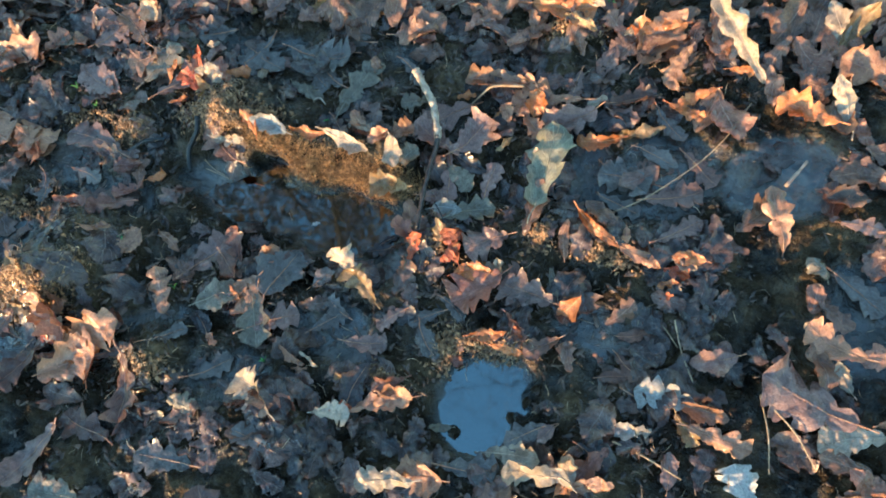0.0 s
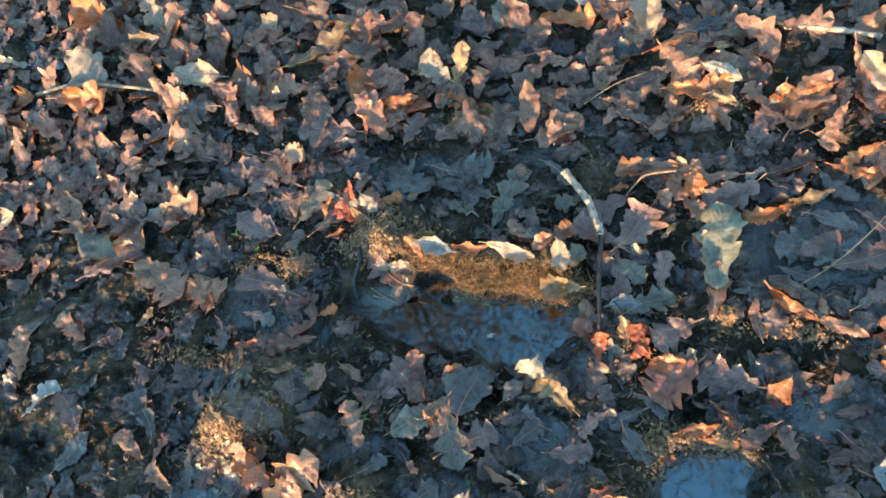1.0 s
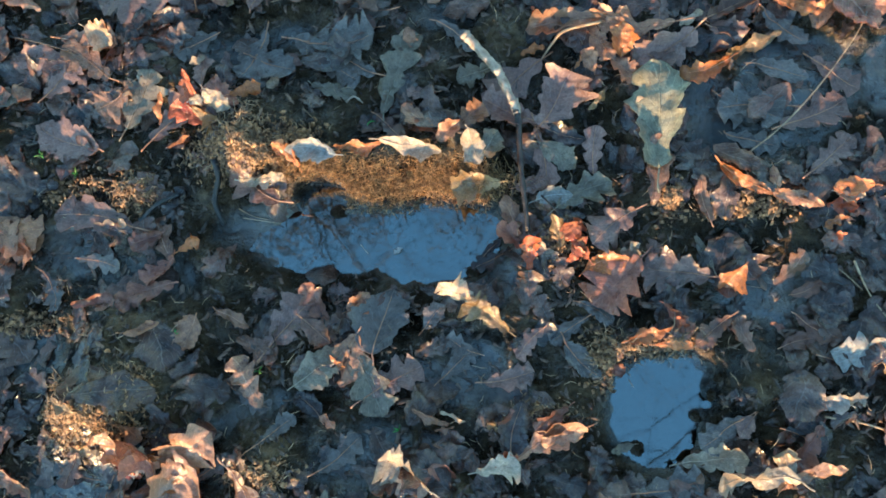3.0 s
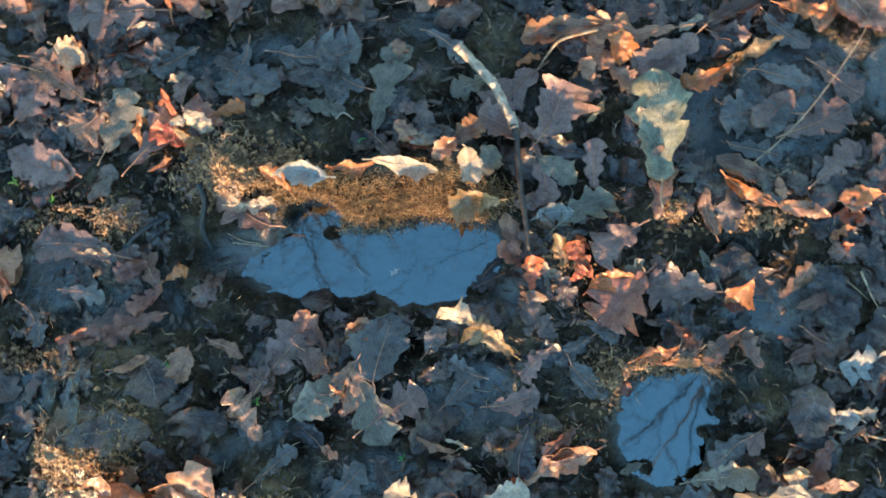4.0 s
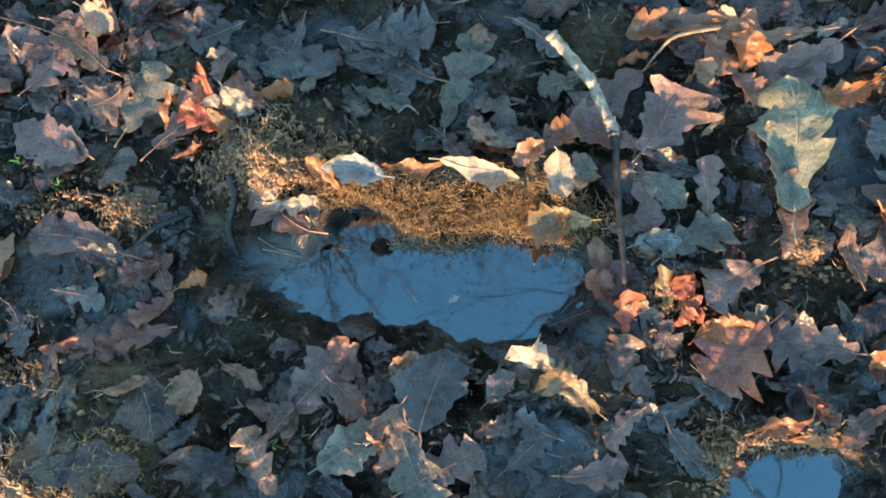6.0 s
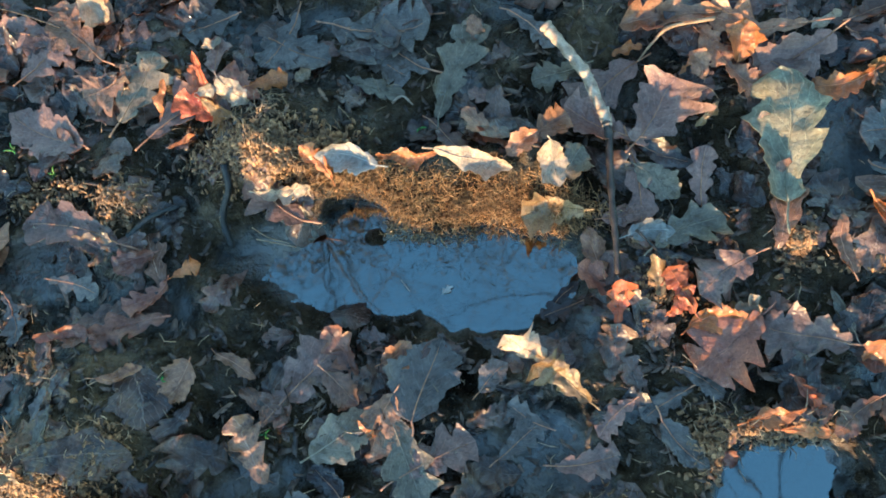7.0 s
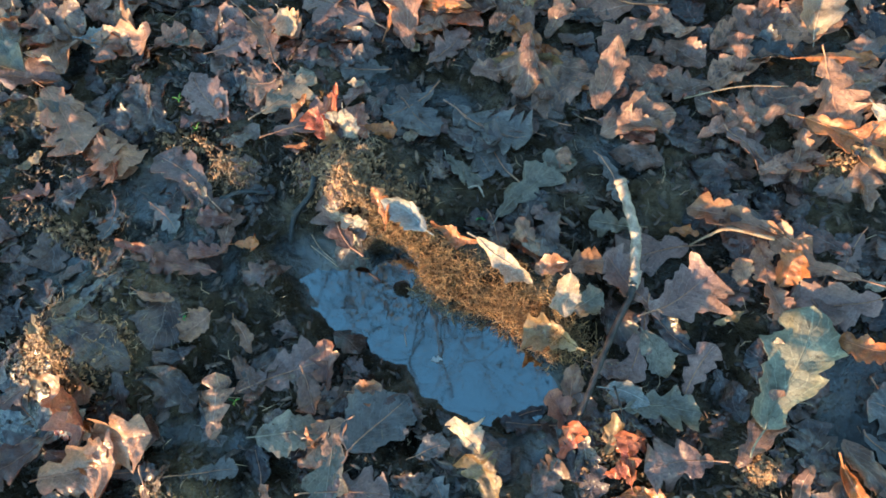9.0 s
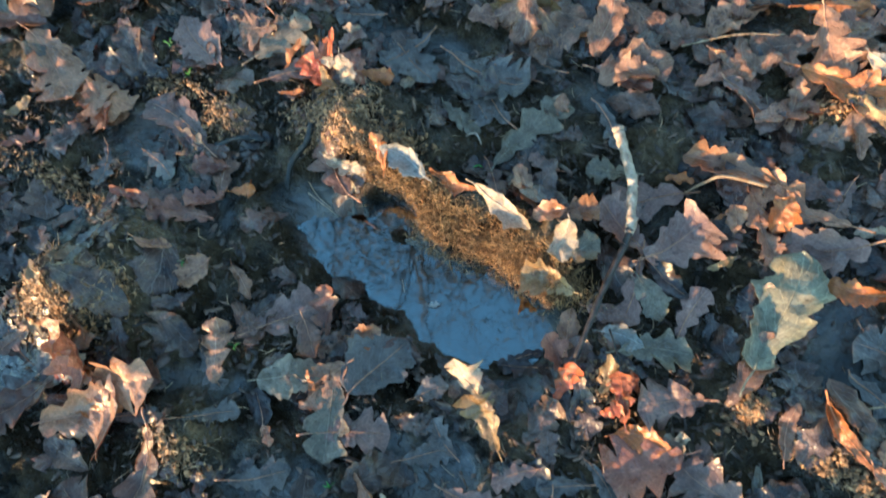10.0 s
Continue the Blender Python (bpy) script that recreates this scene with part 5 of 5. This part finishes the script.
# ---- litter, crumbs, straw and moss: too many to count ----
def dry_spots(rand, count, bare=0.3):
    """Random places on the ground, thicker near the puddle, clear of water and pans."""
    x, y = rand.uniform(-1.25, 0.72, count), rand.uniform(-0.45, 0.75, count)
    near = rand.rand(count) < 0.5
    x, y = np.where(near, rand.uniform(-0.58, 0.52, count), x), np.where(near, rand.uniform(-0.32, 0.34, count), y)
    ok = (puddle_edge(x, y) > 0.014) & (hollow_edge(x, y) > 0.010) & ((pans(x, y) < 0.5) | (rand.rand(count) < 0.4))
    # patches of bare mud, and the bank
    mud = (vnoise(x, y, 0.10, 61) > 0.05) | bare_mud(x, y)
    bank = (np.abs(y - 0.075) < 0.04) & (x > -0.2) & (x < 0.1)
    ok &= ~(mud & (rand.rand(count) < bare)) & ~(bank & (rand.rand(count) < 0.95))
    return x[ok], y[ok]


def litter(name, label, mat, xs, ys, seed, rows, cols, sizes, press, lean_mean, lean_spread, lift):
    """A layer of leaves laid over the ground, one over the other, as one mesh."""
    rand = np.random.RandomState(seed)
    cell = np.array([(i * cols + j, i * cols + j + 1, (i + 1) * cols + j + 1, (i + 1) * cols + j) for i in range(rows - 1) for j in range(cols - 1)], dtype=np.int32)
    m = rows * cols
    cell = np.concatenate((cell, cell[:, ::-1] + m))
    verts, faces, uvs = [], [], []
    for k, (x, y) in enumerate(zip(xs, ys)):
        length = rand.uniform(*sizes)
        p, uv = blade("oak" if rand.rand() < 0.75 else "oval", length, rand.uniform(0.45, 0.75), 0, rand, rows, cols)
        a = rand.uniform(0, 2 * math.pi)
        c, s = math.cos(a), math.sin(a)
        px, py = x + p[..., 0] * c - p[..., 1] * s, y + p[..., 0] * s + p[..., 1] * c
        lean = math.tan(radians(float(np.clip(rand.normal(lean_mean, lean_spread), -12, 40))))
        slope = (py - y) * lean
        pz = height(px, py) + 0.0008 + (p[..., 2] - p[..., 2].min()) * rand.uniform(*press) + slope - slope.min() * (1 if lift else 0) - rand.uniform(0, 0.002) + lift * rand.rand()
        top = np.stack((px, py, pz), -1).reshape(-1, 3)
        verts += [top, top - (0, 0, 0.0006)]
        uvs += [uv.reshape(-1, 2)] * 2
        faces.append(cell + k * 2 * m)
    me = mesh_of(name, np.concatenate(verts), np.concatenate(faces), mat)
    layer = me.uv_layers.new(name="UVMap")
    idx = np.empty(len(me.loops), dtype=np.int32)
    me.loops.foreach_get("vertex_index", idx)
    layer.data.foreach_set("uv", np.concatenate(uvs)[idx].astype(np.float32).ravel())
    tagged(new(name, me), label, "leaf litter", kind="stuff")


litter("trodden_litter", "soaked grey-brown leaves trodden into the mud in layers", LEAF["litter"], *dry_spots(np.random.RandomState(77), 1900, 0.8), 78, 17, 6, (0.024, 0.066), (0.25, 0.7), 0, 6, 0)
# looser, drier leaves heaped further off the path
rnd = np.random.RandomState(91)
lx, ly = rnd.uniform(-1.25, 0.72, 2300), rnd.uniform(-0.45, 0.78, 2300)
far = ((ly > 0.31 + 0.04 * vnoise(lx, ly, 0.15, 71)) | (lx > 0.60) & (rnd.rand(2300) < 0.5) | (lx < -0.56) & (ly > 0.10 + 0.08 * vnoise(lx, ly, 0.2, 73)) | (rnd.rand(2300) < 0.03)) & (puddle_edge(lx, ly) > 0.03) & (hollow_edge(lx, ly) > 0.03)
far &= ~((np.abs(ly - 0.075) < 0.045) & (np.abs(lx + 0.05) < 0.16)) & ((vnoise(lx, ly, 0.13, 72) > -0.5) | (rnd.rand(2300) < 0.3))
litter("loose_litter", "loose curled tan and mauve leaves heaped over one another", LEAF["carpet"], lx[far], ly[far], 92, 17, 7, (0.036, 0.078), (0.35, 0.75), 6, 12, 0.006)

# the same leaves go on under the trees, thinning out
ang, dist = rnd.uniform(0, 2 * math.pi, 2600), np.abs(rnd.normal(0, 1.3, 2600))
ox, oy = -0.25 + dist * np.cos(ang) * 1.2, 0.2 + dist * np.sin(ang)
out = (ox < -1.2) | (ox > 0.68) | (oy < -0.42) | (oy > 0.74)
litter("woodland_litter", "dry brown leaves strewn over mud under the trees", LEAF["carpet"], ox[out], oy[out], 93, 9, 4, (0.04, 0.08), (0.6, 1.0), 4, 12, 0.006)


def scatter(name, label, category, mat, spots, make, seed):
    rand = np.random.RandomState(seed)
    x, y = spots(rand)
    z = height(x, y)
    verts, faces = [], []
    for spot in zip(x, y, z):
        make(rand, verts, faces, *spot)
    return tagged(new(name, mesh_of(name, verts, faces, mat)), label, category, kind="stuff")


def flake(rand, verts, faces, x, y, z):
    """A torn crumb of leaf: a bent six-sided sheet with some thickness."""
    r = rand.uniform(0.0010, 0.0042)
    t = np.array((Euler((rand.normal(0.0, 0.3), rand.normal(0, 0.3), rand.uniform(0, 6.28))).to_matrix()))
    base = len(verts)
    ring = []
    for k in range(6):
        a = k * math.pi / 3 + rand.uniform(-0.3, 0.3)
        q = r * rand.uniform(0.4, 1.3)
        ring.append(np.array((q * math.cos(a) * 2.4, q * math.sin(a) * 0.8, 0.35 * q * math.cos(2 * a))))
    for up in (0.0005, -0.0003):
        verts.extend(t @ (p + (0, 0, up)) + (x, y, z + r * 0.25) for p in ring)
    faces.append(tuple(base + k for k in range(6)))
    faces.append(tuple(base + 11 - k for k in range(6)))
    for k in range(6):
        m = (k + 1) % 6
        faces.append((base + k, base + 6 + k, base + 6 + m, base + m))


def fibre(rand, verts, faces, x, y, z, size=1.0):
    n = rand.uniform(0.004, 0.018) * size
    a, up = rand.uniform(0, 6.28), rand.uniform(0, 0.6)
    w = np.array((math.cos(a), math.sin(a), up)) * n
    p = np.array((x, y, z + 0.001))
    mid = p + w * 0.5 + rand.normal(0, 0.12 * n, 3) * (1, 1, 0.5) + (0, 0, 0.1 * n)
    tube_into(verts, faces, (p, mid, p + w), (0.0004, 0.0004, 0.0002), 4)


scatter("leaf_crumbs", "brown crumbs and torn bits of leaf trodden into mud", "leaf litter", CRUMB, lambda rand: dry_spots(rand, 9500, 0.1), flake, 31)
scatter("straw_litter", "fine pale straws and stalk fragments strewn on mud", "straw", STRAW, lambda rand: dry_spots(rand, 1700, 0.1), fibre, 32)


def tuft_spots(count, *humps):
    def spots(rand):
        c = np.array(humps)[rand.randint(len(humps), size=count)]
        x, y = c[:, 0] + rand.normal(0, 0.5, count) * c[:, 2], c[:, 1] + rand.normal(0, 0.5, count) * c[:, 3]
        ok = (puddle_edge(x, y) > -0.004) & (oval(x, y, -0.117, 0.058, 0.029, 0.018, -4) > 0)
        return x[ok], y[ok]
    return spots


def shoot(rand, verts, faces, x, y, z):
    """One short mossy sprig."""
    n = rand.uniform(0.003, 0.009)
    lean = rand.normal(0, 0.55, 2) + (0, -0.25)
    p = np.array((x, y, z - 0.0005))
    tip = p + np.array((lean[0], lean[1], 0.9)) * n
    mid = (p + tip) / 2 + (0, 0, 0.15 * n)
    tube_into(verts, faces, (p, mid, tip), (0.00042, 0.00036, 0.00015), 4)


def crumb(rand, verts, faces, x, y, z):
    """A crumb of moss, bark or root: a small bent flake that stands in the soil."""
    r = rand.uniform(0.0008, 0.0036)
    t = np.array((Euler((rand.normal(0.7, 0.6), rand.normal(0, 0.6), rand.normal(0, 0.9))).to_matrix()))
    base = len(verts)
    n, wide = r, r * rand.uniform(0.3, 1.0)
    ring = [(-wide, -n, 0), (wide * 0.7, -n * 0.8, 0.2 * n), (wide, 0.1 * n, 0.4 * n), (wide * 0.3, n, 0.1 * n), (-wide * 0.8, 0.6 * n, -0.1 * n)]
    for up in (0.0004, -0.0004):
        verts.extend(t @ (np.array(p) + (0, 0, up)) + (x, y, z + r * 0.7) for p in ring)
    faces.append(tuple(base + k for k in range(5)))
    faces.append(tuple(base + 9 - k for k in range(5)))
    for k in range(5):
        m = (k + 1) % 5
        faces.append((base + k, base + 5 + k, base + 5 + m, base + m))


scatter("bank_moss", "short golden moss and roots on the puddle bank", "moss", BANK, tuft_spots(9000, (-0.06, 0.066, 0.07, 0.028), (-0.02, 0.068, 0.07, 0.026), (0.03, 0.066, 0.06, 0.024), (-0.12, 0.088, 0.05, 0.014), (0.065, 0.062, 0.04, 0.02)), shoot, 41)
scatter("moss_tufts", "sparse golden moss and dry roots on mud humps", "moss", MOSS, tuft_spots(8500, (-0.39, -0.195, 0.05, 0.04), (-0.14, 0.115, 0.03, 0.02), (-0.175, 0.108, 0.05, 0.03), (-0.37, -0.185, 0.05, 0.04), (-0.36, -0.190, 0.06, 0.04), (-0.345, -0.190, 0.04, 0.04), (-0.318, -0.150, 0.02, 0.02), (-0.215, 0.108, 0.07, 0.03), (-0.19, 0.105, 0.06, 0.03), (-0.165, 0.098, 0.05, 0.025), (-0.235, 0.118, 0.04, 0.025), (-0.343, 0.068, 0.025, 0.025), (-0.182, -0.252, 0.035, 0.02),
                   (0.121, -0.196, 0.03, 0.015), (-0.09, 0.335, 0.06, 0.02), (0.25, 0.345, 0.05, 0.02), (0.19, -0.14, 0.02, 0.03), (0.24, -0.126, 0.05, 0.012),
                   (0.15, -0.005, 0.025, 0.03), (0.36, 0.018, 0.05, 0.012), (0.271, 0.028, 0.015, 0.02), (-0.48, -0.078, 0.05, 0.015), (-0.43, 0.082, 0.05, 0.02)), crumb, 42)
scatter("straw_tufts", "tangled pale straws and roots on mud humps", "straw", STRAW, tuft_spots(1500, (-0.37, -0.185, 0.05, 0.05), (-0.38, -0.165, 0.04, 0.03), (-0.37, -0.20, 0.05, 0.04), (-0.415, -0.22, 0.04, 0.02), (-0.324, -0.142, 0.03, 0.03), (-0.18, 0.108, 0.05, 0.03), (-0.225, 0.10, 0.04, 0.02), (-0.20, 0.145, 0.03, 0.02), (-0.343, 0.068, 0.03, 0.025), (-0.182, -0.252, 0.035, 0.02),
                   (0.20, -0.13, 0.03, 0.03), (0.26, -0.126, 0.04, 0.015), (0.121, -0.196, 0.04, 0.015), (-0.10, 0.335, 0.06, 0.02)), lambda *spot: fibre(*spot, 0.7), 50)
